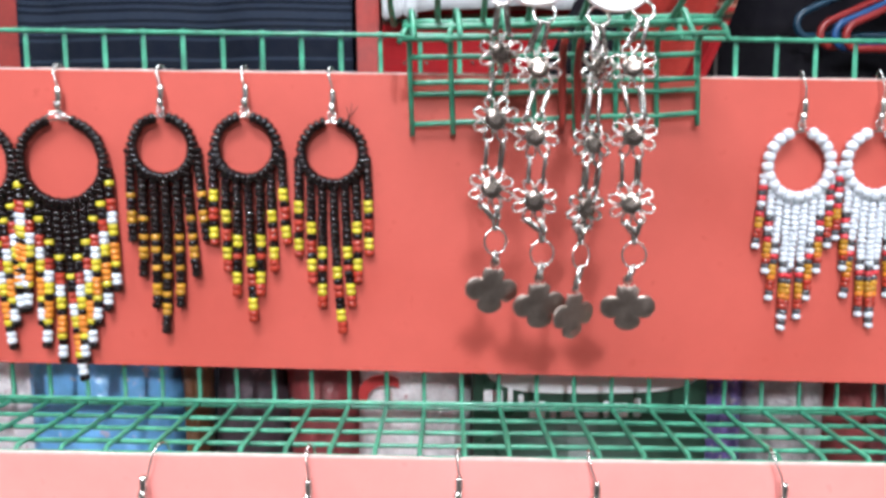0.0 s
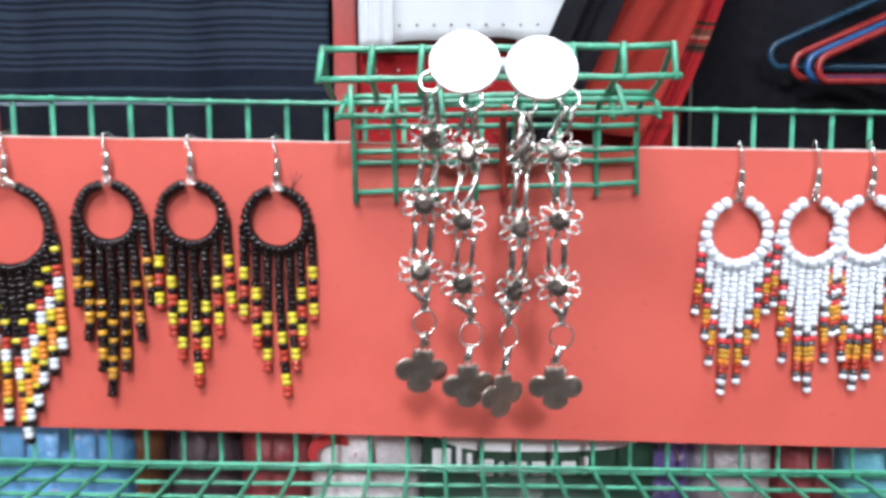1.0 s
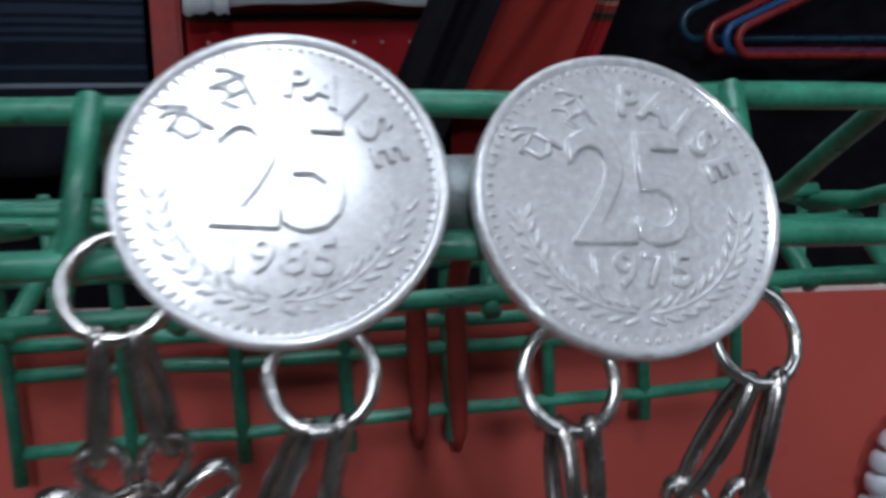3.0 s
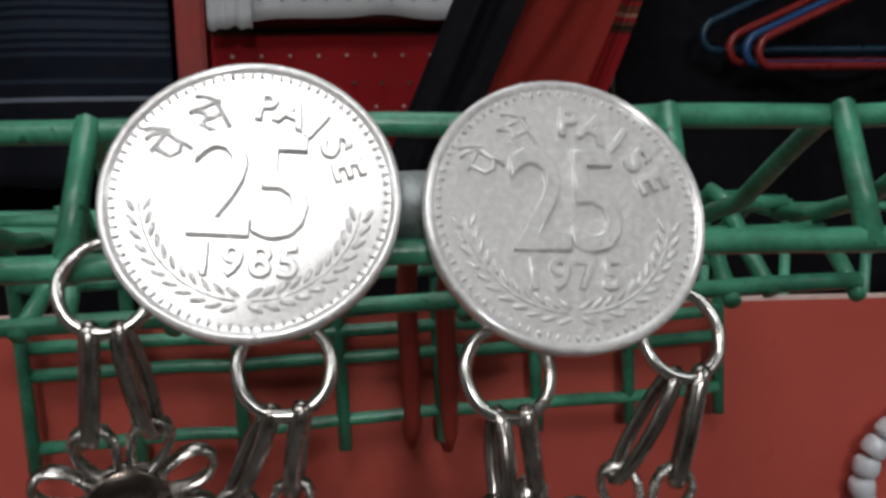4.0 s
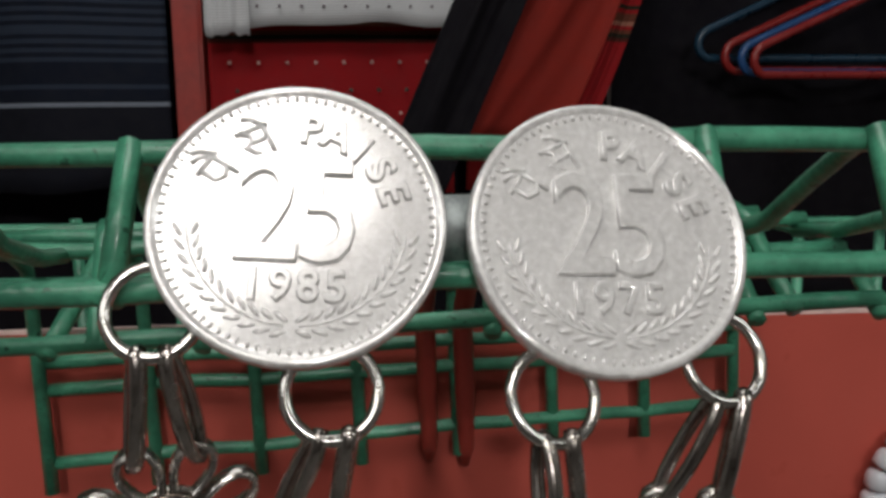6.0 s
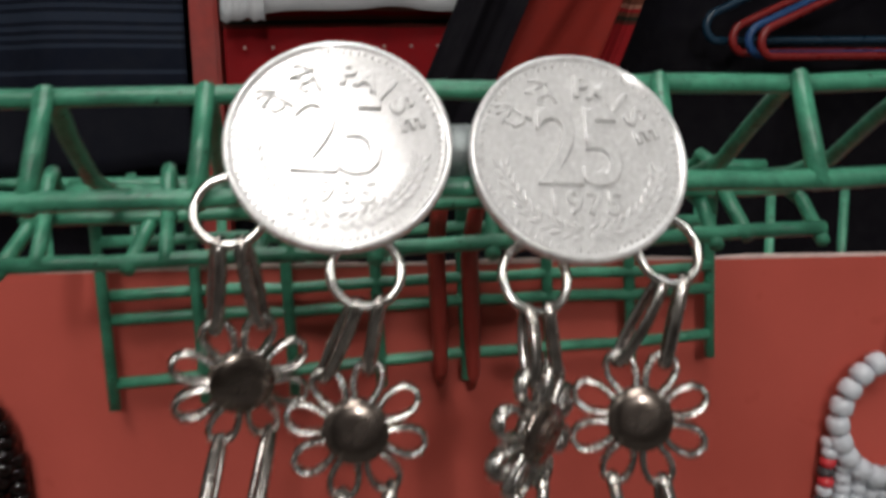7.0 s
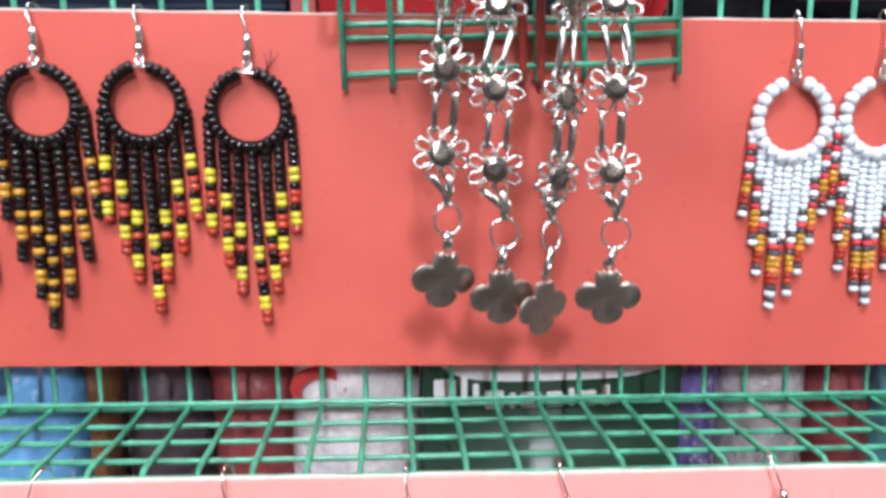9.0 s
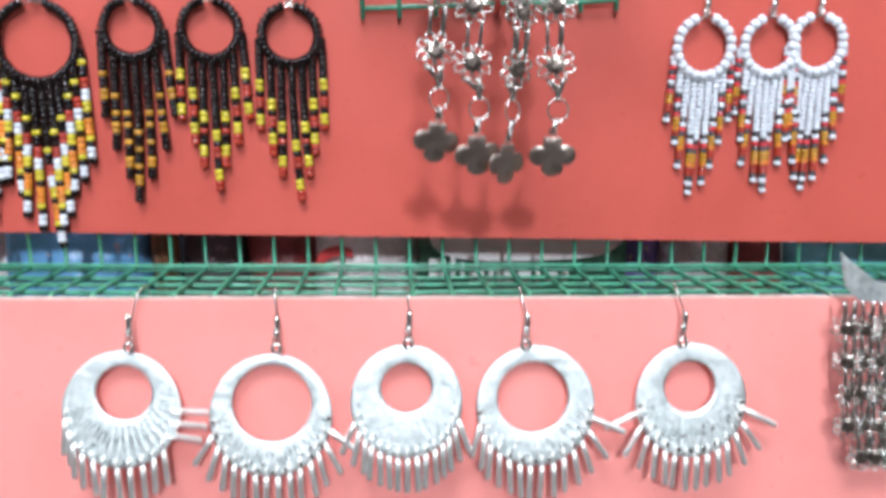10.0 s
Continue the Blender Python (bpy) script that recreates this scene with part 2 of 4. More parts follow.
# ---- the closing walls of the stall, added out of view to set bounce and reflections ----
def slab(name, x0, x1, y0, y1, z0, z1, mat, label, category):
    ob = part(name, box(bmesh.new(), x0, x1, y0, y1, z0, z1), mat, None, smooth=False)
    return tagged(ob, label, category, kind="structure")


slab("floor", -1.9, 2.1, -2.2, 1.7, -0.1, 0.0, M["floor"], "grey cement floor of the stall", "floor")
slab("ceiling", -1.9, 2.1, -2.2, 1.7, 2.7, 2.8, M["side_wall"], "unseen grey ceiling added over the stall", "ceiling")
slab("wall_north", -1.9, 2.1, 1.6, 1.7, 0.0, 2.7, M["wall"], "dark back wall behind the hanging textiles", "wall")
slab("wall_south", -1.9, 2.1, -2.2, -2.1, 0.0, 2.7, M["wall"], "unseen wall added behind the viewer, dark for the metal to reflect", "wall")
slab("wall_west", -1.9, -1.8, -2.1, 1.6, 0.0, 2.7, M["side_wall"], "unseen grey side wall added to close the stall", "wall")
slab("wall_east", 2.0, 2.1, -2.1, 1.6, 0.0, 2.7, M["side_wall"], "unseen grey side wall added to close the stall", "wall")

# bodies of the added fill lamps, then of the hung lamps that light the display
for spot in FILL:
    fill_lamp = thing("ceiling_light", spot, "unseen white square panel lamp added on the ceiling as fill, switched on", "lamp", "ceiling lamps")
    bm = bmesh.new()
    box(bm, -0.33, 0.33, -0.33, 0.33, 0.008, 0.045, 0.004)
    part("housing", bm, M["lampbody"], fill_lamp)
    bm = bmesh.new()
    box(bm, -0.3, 0.3, -0.3, 0.3, 0.003, 0.0075)
    part("diffuser", bm, M["glow"], fill_lamp, "glowing white diffuser")
for spot, wide, high, watts, roll in HUNG:
    fix = thing("ceiling_light", look(spot, (0.05, 0.3, 1.4), roll), "white rectangular panel lamp hung from the ceiling, switched on", "lamp")
    bm = bmesh.new()
    box(bm, -wide / 2 - 0.03, wide / 2 + 0.03, -high / 2 - 0.03, high / 2 + 0.03, 0.008, 0.04, 0.004)
    part("housing", bm, M["lampbody"], fix)
    bm = bmesh.new()
    box(bm, -wide / 2, wide / 2, -high / 2, high / 2, 0.003, 0.0075)
    part("diffuser", bm, M["glow"], fix, "glowing white diffuser")
    for sx in (-wide / 2 + 0.03, wide / 2 - 0.03):
        bm = bmesh.new()
        top = fix.matrix_basis @ Vector((sx, 0.0, 0.035))
        tube(bm, [(sx, 0.0, 0.035), fix.matrix_basis.inverted() @ Vector((top.x, top.y, 2.7))], 0.004)
        part("rod", bm, M["rail"], fix)

# ---- the wire rack ----
CELL, WIRE = 0.01462, 0.00088
X0, X1 = -0.30, 0.37
SLOPE = -0.022
CARD_Y, CARD_TOP, CARD_BOT = 0.331, 1.4395, 1.3278


def lift(x):
    """The whole rack hangs very slightly lower towards its east end."""
    return SLOPE * x


rack = thing("wire_rack", (0.03, 0.34, 0.0), "green enamelled wire mesh display rack with a stepped shelf", "rack")
columns = [(n + 0.675) * CELL for n in range(-21, 26)]


def wire(pts, parent=rack, name="wire", r=WIRE, seg=8):
    bm = bmesh.new()
    wob = [r * (1 + 0.09 * noise.noise((p[0] * 160, p[1] * 160, p[2] * 160))) for p in pts]
    tube(bm, pts, wob, seg)
    for v in bm.verts:
        v.co = WORLD[parent].inverted() @ v.co
    return part(name, bm, M["green"], parent)


def long_wire(y, z, parent=rack):
    pts = []
    for k in range(41):
        x = X0 + (X1 - X0) * k / 40
        pts.append((x, y + 0.0004 * noise.noise((x * 14, y * 50, z * 30)), z + lift(x) + 0.0006 * noise.noise((x * 11, z * 40, y * 9))))
    return wire(pts, parent)


BACK_Y, FRONT_Y, SHELF_Z, TOP_Z = 0.3365, 0.2795, 1.3135, 1.4535
for z in (TOP_Z, 1.4245, 1.3955, 1.3665):
    long_wire(BACK_Y, z)
for k in range(5):
    long_wire(BACK_Y + (FRONT_Y - BACK_Y) * k / 4, SHELF_Z - 0.0025 * (1 - k / 4) + (0.0008 if k in (0, 4) else 0.0))
long_wire(BACK_Y - 0.0022, SHELF_Z + 0.0008)
for z in (1.28, 1.25, 1.22, 1.19, 1.16):
    long_wire(FRONT_Y + 0.001, z)
for x in columns:
    j = 0.0006 * noise.noise((x * 90, 0, 3))
    e = lift(x)
    pts = [(x + j, BACK_Y + 0.0018, TOP_Z + e + 0.0012), (x, BACK_Y + 0.0018, 1.40 + e), (x - j, BACK_Y + 0.0016, 1.33 + e), (x, BACK_Y + 0.0016, SHELF_Z + 0.0015 + e), (x, BACK_Y, SHELF_Z - 0.0008 + e),
           (x + j, BACK_Y - 0.004, SHELF_Z - 0.0009 + e), (x + 2 * j, 0.307, SHELF_Z + 0.0001 + e), (x, FRONT_Y + 0.004, SHELF_Z + 0.0014 + e), (x, FRONT_Y, SHELF_Z + e - 0.001), (x, FRONT_Y - 0.0006, SHELF_Z - 0.004 + e), (x, FRONT_Y - 0.0006, 1.14 + e)]
    wire(pts)
for x in (X0, X1):
    wire([(x, BACK_Y + 0.003, TOP_Z + 0.002 + lift(x)), (x, BACK_Y + 0.003, 0.0)], name="post", r=0.006)
    wire([(x, FRONT_Y + 0.002, SHELF_Z + lift(x)), (x, FRONT_Y + 0.002, 0.0)], name="post", r=0.006)
    wire([(x, BACK_Y + 0.003, 1.15), (x, FRONT_Y + 0.002, 1.15)], name="brace", r=0.004)


# ---- the coloured cards ----
def card(name, y, top, bottom, x0, x1, lean, mat, label):
    """A sheet of thick paper with a pale cut edge, slightly wavy."""
    bm = bmesh.new()
    nx, nz, t = 60, 10, 0.001
    grid = {}
    for side in (0, 1):
        for i in range(nx + 1):
            for k in range(nz + 1):
                x = x0 + (x1 - x0) * i / nx
                f = 1.0 if k == nz else k / (nz - 1) * (1 - 0.0006 / (top - bottom))
                z = bottom + (top - bottom) * f + lift(x) - 0.010 * x * (1 - f)
                if k == nz:
                    z += 0.0005 * noise.noise((x * 60, 1, y * 9))
                yy = y + lean * (f - 0.5) + 0.0009 * noise.noise((x * 9, f * 1.5, y * 30)) + side * t
                grid[side, i, k] = bm.verts.new((x, yy, z))
    for i in range(nx):
        for k in range(nz):
            for side in (0, 1):
                bm.faces.new([grid[side, i, k], grid[side, i + 1, k], grid[side, i + 1, k + 1], grid[side, i, k + 1]])
    bm.faces.ensure_lookup_table()
    edge = [f for f in bm.faces if all(v.co.z > bottom + (top - bottom) * 0.985 + lift(v.co.x) for v in f.verts)]
    for i in range(nx):
        for k in (0, nz):
            edge.append(bm.faces.new([grid[0, i, k], grid[0, i + 1, k], grid[1, i + 1, k], grid[1, i, k]]))
    for k in range(nz):
        for i in (0, nx):
            edge.append(bm.faces.new([grid[0, i, k], grid[0, i, k + 1], grid[1, i, k + 1], grid[1, i, k]]))
    for f in edge:
        f.material_index = 1
    ob = part(name, bm, [mat, M["card_edge"]], None, smooth=False)
    return tagged(ob, label, "card")


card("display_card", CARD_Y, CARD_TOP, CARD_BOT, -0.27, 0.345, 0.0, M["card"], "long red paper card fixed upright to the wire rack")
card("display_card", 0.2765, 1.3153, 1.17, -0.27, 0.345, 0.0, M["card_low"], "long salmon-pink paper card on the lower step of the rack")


# ---- the small bent wire basket that carries the coin ornament ----
basket = thing("wire_basket", (0.056, 0.3, 1.44), "small green wire basket hooked over the rack", "basket")
BX = [0.0035 + 0.01468 * k for k in range(8)]


def bwire(pts):
    return wire(pts, basket, "wire", 0.00099)


def across(y, z, dy=0.0, dz=0.0, a=-0.001, b=0.001):
    pts = []
    for k in range(15):
        f = k / 14
        x = BX[0] + a + (BX[-1] - BX[0] + b - a) * f
        pts.append((x, y + dy * f + 0.0005 * noise.noise((x * 60, z * 77, 5)), z + dz * f + 0.0006 * noise.noise((x * 70, y * 77, 2))))
    return bwire(pts)


LIP_T, LIP_B = (0.2733, 1.4659), (0.2672, 1.4566)
across(*LIP_T, -0.003, 0.0004)
across(*LIP_B, -0.003, 0.0004)
across(0.291, 1.4468, 0.0, 0.001, 0.001, 0.002)
across(0.2985, 1.4515, 0.0, 0.001, 0.002, 0.002)
across(0.307, 1.4540, 0.0, 0.001, 0.002, 0.002)
across(0.319, 1.4540, 0.0, 0.0005, 0.002, 0.002)
across(0.3265, 1.4445, -0.001, 0.0, 0.003, 0.003)
across(0.3275, 1.4355, -0.001, 0.0006, 0.003, 0.003)
across(0.3275, 1.4315, -0.001, 0.0006, 0.003, 0.003)
across(0.3275, 1.4208, -0.001, 0.0030, 0.003, 0.003)
for k, x in enumerate(BX):
    f = k / 7
    dy, dz = -0.003 * f, 0.0004 * f
    lean = (-0.0012, 0.0012)[k > 3]
    # front lip and the stay that runs back to the rack
    bwire([(x - 0.0008, LIP_B[0] + dy - 0.0006, LIP_B[1] + dz - 0.0008), (x, LIP_T[0] + dy - 0.0006, LIP_T[1] + dz + 0.0006), (x + lean * 0.3, LIP_T[0] + dy + 0.004, LIP_T[1] + dz - 0.0012),
           (x + lean * 0.5, 0.2800, 1.4622), (x + lean, 0.2890, 1.4572), (x + lean, 0.2990, 1.4545), (x + lean, 0.3075, 1.4535)])
    # tray and hanging back panel
    xb = x + 0.003
    bwire([(xb - 0.0015, 0.2903, 1.4462), (xb, 0.2985, 1.4508), (xb, 0.307, 1.4533), (xb, 0.318, 1.4535), (xb, 0.3262, 1.4490), (xb, 0.3270, 1.4400), (xb + 0.0006, 0.3268, 1.4165 + 0.003 * f)])
    # the curled tail of each cut wire end
    if k in (0, 1, 2, 6):
        bwire([(x + 0.006, 0.2905, 1.4470), (x + 0.0056, 0.2960, 1.4515), (x + 0.0052, 0.3000, 1.4560), (x + 0.0048, 0.3030, 1.4572), (x + 0.0045, 0.306, 1.4540)])

# two red plastic prongs of the clip behind the ornament
for x, z in ((0.0612, 1.4172), (0.0668, 1.4162)):
    clip = thing("plastic_prong", (x, 0.3245, z), "dark red plastic hook hanging in front of the card", "hook", "plastic hooks")
    bm = bmesh.new()
    tube(bm, [(0, 0.003, 0), (0, 0.0016, 0.003), (-0.0002, 0.0010, 0.012), (-0.0006, 0.0002, 0.024), (-0.0008, -0.006, 0.030), (-0.0008, -0.010, 0.0338)], [0.0006, 0.0012, 0.0015, 0.0015, 0.0014, 0.0012], 8)
    part("prong", bm, M["stick"], clip)

# ---- the coin ornament ----
STEEP = 27.0
orn = thing("coin_ornament", (0.056, 0.2655, 1.46), "pair of joined silver coins with four flower chains and clover drops", "ornament")


def glyphs(text, size, deep, spread=1.0):
    """Raised lettering as a bmesh, centred on the origin in the xy plane."""
    cu = bpy.data.curves.new("lettering", "FONT")
    cu.body, cu.size, cu.extrude, cu.align_x, cu.align_y = text, size, deep, "CENTER", "CENTER"
    cu.bevel_depth, cu.bevel_resolution, cu.resolution_u, cu.space_character = deep * 0.5, 1, 3, spread
    ob = bpy.data.objects.new("lettering", cu)
    scene.collection.objects.link(ob)
    me = bpy.data.meshes.new_from_object(ob.evaluated_get(bpy.context.evaluated_depsgraph_get()))
    bm = bmesh.new()
    bm.from_mesh(me)
    bpy.data.objects.remove(ob)
    bpy.data.meshes.remove(me)
    bpy.data.curves.remove(cu)
    return bm


def joined(bms):
    """One bmesh from (bmesh, pose) pairs."""
    out = bmesh.new()
    for one, m in bms:
        one.transform(m)
        me = bpy.data.meshes.new("piece")
        one.to_mesh(me)
        one.free()
        out.from_mesh(me)
        bpy.data.meshes.remove(me)
    return out


def leaf(m, long, wide, deep):
    bm = bmesh.new()
    bmesh.ops.create_uvsphere(bm, u_segments=8, v_segments=5, radius=1.0, matrix=m @ Matrix.Diagonal((long, wide, deep, 1)))
    return bm


def coin(centre, R, yaw, roll, year):
    at = Matrix.Translation(centre) @ turn("Z", yaw) @ turn("X", 90 - STEEP) @ turn("Z", roll)
    T = 0.00075
    bm = bmesh.new()
    lathe(bm, [(R * 0.2, -T), (R * 0.985, -T), (R, -T * 0.7), (R, T * 0.75), (R * 0.985, T), (R * 0.955, T * 1.02), (R * 0.935, T * 0.8), (R * 0.925, T * 0.71), (R * 0.920, T * 0.70), (R * 0.90, T * 0.70), (R * 0.5, T * 0.70), (R * 0.05, T * 0.70)], 96)
    body = part("coin", bm, M["coin"], orn, "round silver-coloured coin with raised figures", at)
    face = T * 0.70

    def relief(name, bms):
        return part(name, joined(bms), M["coin"], body, at=at)

    relief("numeral", [(glyphs("25", R * 1.06, 0.00028, 0.9), Matrix.Translation((0, R * 0.03, face)) @ Matrix.Diagonal((0.84, 1.0, 1, 1)))])
    relief("year", [(glyphs(year, R * 0.30, 0.00022, 1.2), Matrix.Translation((0.0, -R * 0.47, face)))])
    word = []
    for k, ch in enumerate("PAISE"):
        a = 86 - 16.6 * k
        word.append((glyphs(ch, R * 0.29, 0.00024), turn("Z", a - 90) @ Matrix.Translation((0, R * 0.655, face))))
    relief("word", word)
    # the short word in another script: two clusters, each with its head bar
    w = R * 0.108
    for turned, lines in ((60, [[(-1, 1), (1, 1)], [(0.6, 1), (0.6, -1)], [(0.6, -0.1), (0, -0.45), (-0.6, -0.1), (-0.6, 1)], [(0.6, 1), (0.1, 1.6), (-0.5, 1.8)], [(0.8, 1), (0.5, 1.8), (0, 2.2)]]),
                          (29, [[(-1.2, 1), (1, 1)], [(0.7, 1), (0.7, -1)], [(-0.9, 1), (-0.3, 0.6), (-0.4, 0.1), (-0.9, 0.0), (-0.2, -0.9)], [(-0.4, 0.1), (0.7, 0.1)], [(0.7, 1), (0.2, 1.7), (-0.4, 1.9)]])):
        bm = bmesh.new()
        for line in lines:
            tube(bm, [(px * w, py * w, 0) for px, py in line], 0.0002, 6)
        relief("script", [(bm, turn("Z", turned) @ Matrix.Translation((0, R * 0.63, face)))])
    # two sprays of leaves that meet at the bottom
    for side in (-1, 1):
        sprig = []
        stem = bmesh.new()
        tube(stem, [(side * R * 0.73 * math.sin(a), -R * 0.73 * math.cos(a), face) for a in (radians(4 + 8 * i) for i in range(11))], 0.00011, 5)
        sprig.append((stem, Matrix()))
        for i in range(11):
            a = radians(6 + 7.6 * i)
            for out in (-1, 1):
                p = Matrix.Translation((side * R * (0.73 + 0.055 * out) * math.sin(a), -R * (0.73 + 0.055 * out) * math.cos(a), face))
                sprig.append((leaf(p @ turn("Z", side * (math.degrees(a) + out * -28)), R * 0.062, R * 0.021, 0.00016), Matrix()))
        relief("leaf_spray", sprig)
    # the ring of beads inside the rim
    beads = bmesh.new()
    for i in range(84):
        a = math.tau * i / 84
        m = turn("Z", math.degrees(a)) @ Matrix.Translation((R * 0.9, 0, face)) @ Matrix.Diagonal((R * 0.028, R * 0.015, 0.00026, 1))
        bmesh.ops.create_icosphere(beads, subdivisions=1, radius=1.0, matrix=m)
    relief("bead_border", [(beads, Matrix())])
    return body


C1, C2 = Vector((0.0451, 0.2652, 1.4613)), Vector((0.0671, 0.2648, 1.4596))
coin(C1, 0.0102, 0.0, -5.0, "1985")
coin(C2, 0.0104, 3.0, -4.0, "1975")
bm = bmesh.new()
box(bm, 0.0541, 0.0585, 0.2660, 0.2670, 1.4580, 1.4628, 0.0002)
# darker metal here stands in for the shade between the two coins
part("joint", bm, M["engraved"], orn, at=Matrix())

SPOTS = [  # jump ring, three flowers, lower ring, clover (x, z); turn of each chain and of its clover; depth of the first flower
    ((0.03533, 1.4558), [(0.0352, 1.4399), (0.0333, 1.4211), (0.0320, 1.4020)], (0.0332, 1.3868), (0.0320, 1.3728), 12, 14, 0.2655),
    ((0.04694, 1.4504), [(0.0456, 1.4354), (0.0445, 1.4165), (0.0442, 1.3982)], (0.0465, 1.3832), (0.0458, 1.3683), -6, 10, 0.2625),
    ((0.06200, 1.4492), [(0.0617, 1.4352), (0.0602, 1.4142), (0.0588, 1.3960)], (0.0576, 1.3825), (0.0556, 1.3652), 34, 36, 0.2600),
    ((0.07473, 1.4510), [(0.0718, 1.4355), (0.0720, 1.4163), (0.0717, 1.3973)], (0.0728, 1.3825), (0.0712, 1.3675), -10, -4, 0.2605),
]
CY = 0.2585


def flower_mesh():
    bm = bmesh.new()
    for k in range(8):
        a = radians(22.5 + 45 * k)
        loop = []
        for j in range(14):
            b = math.tau * j / 14
            u, v = 0.00430 + 0.00220 * math.cos(b), 0.00165 * math.sin(b) * (0.75 + 0.25 * math.cos(b))
            loop.append((u * math.cos(a) - v * math.sin(a), 0.0001 * math.cos(b), u * math.sin(a) + v * math.cos(a)))
        petal = tube(bmesh.new(), loop, 0.00036, 8, True)
        for vert in petal.verts:
            vert.co.y *= 2.3
        merge(bm, petal)
    lathe(bm, [(0.0021, -0.0004), (0.0030, -0.0003), (0.0031, 0.0003), (0.0028, 0.0006), (0.0024, 0.0006)], 20, turn("X", 90))
    return to_mesh("flower", bm, M["tarnish"])


def disc_mesh():
    bm = bmesh.new()
    lathe(bm, [(0.0029, -0.0004), (0.0030, 0.0010), (0.00285, 0.00118), (0.0013, 0.00124), (0.0002, 0.00125)], 24, turn("X", 90))
    return to_mesh("centre_disc", bm, M["disc"])


def merge(bm, other):
    copied = {v: bm.verts.new(v.co) for v in other.verts}
    for f in other.faces:
        bm.faces.new([copied[v] for v in f.verts])
    other.free()


def link_mesh(h, w=0.0010, r=0.00042):
    bm = bmesh.new()
    tube(bm, oval(w, h, 18), r, 8, True)
    for vert in bm.verts:
        vert.co.y *= 1.5
    return to_mesh("link", bm, M["link"])


def clover_mesh():
    """A four-lobed flat drop with an eye at its top."""
    bm = bmesh.new()
    n, t = 96, 0.0004
    ring = []
    for i in range(n):
        a = math.tau * i / n
        lobe = 0.0046 + 0.0031 * abs(math.cos(2 * a)) ** 0.55
        x, z = lobe * math.sin(a), lobe * math.cos(a)
        if z > 0 and abs(x) < z:
            x, z = x * 0.86, min(z, 0.0064) + 0.0007 * (math.sin(x * 3600) > 0.2)
        ring.append((x * 1.02, z * 0.93))
    rows = [[bm.verts.new((x * f, y, z * f)) for x, z in ring] for f, y in ((0.02, t), (0.96, t), (1, t * 0.6), (1, -t * 0.6), (0.96, -t), (0.5, -t * 1.04), (0.02, -t * 1.08))]
    for A, B in zip(rows, rows[1:]):
        for k in range(n):
            bm.faces.new((A[k], A[(k + 1) % n], B[(k + 1) % n], B[k]))
    tube(bm, [(0.0011 * math.sin(a), 0, 0.0081 + 0.0011 * math.cos(a)) for a in (k * math.tau / 12 for k in range(12))], 0.00035, 6, True)
    return to_mesh("clover", bm, M["clover"])


def jump_ring_mesh():
    bm = bmesh.new()
    tube(bm, [(0.0031 * math.sin(a), 0, 0.0032 * math.cos(a)) for a in (k * math.tau / 28 for k in range(28))], 0.00047, 8, True)
    return to_mesh("jump_ring", bm, M["silver"])


def upright(d):
    """Axes for a hanging link: z along it, x into the depth, so that it shows its edge."""
    z = d.normalized()
    y = z.cross(Vector((0, 1, 0))).normalized()
    return Matrix((y.cross(z), y, z)).transposed().to_4x4()


def joining(a, b, spin, h=None, w=0.0010):
    """A link that reaches from a to b (points), turned about its own length."""
    a, b = Vector(a), Vector(b)
    d = b - a
    h = h or d.length / 2 + 0.0005
    key = ("link", round(h, 4), w)
    return shared(key, lambda: link_mesh(key[1], w)), Matrix.Translation((a + b) / 2) @ upright(d) @ turn("Z", spin)


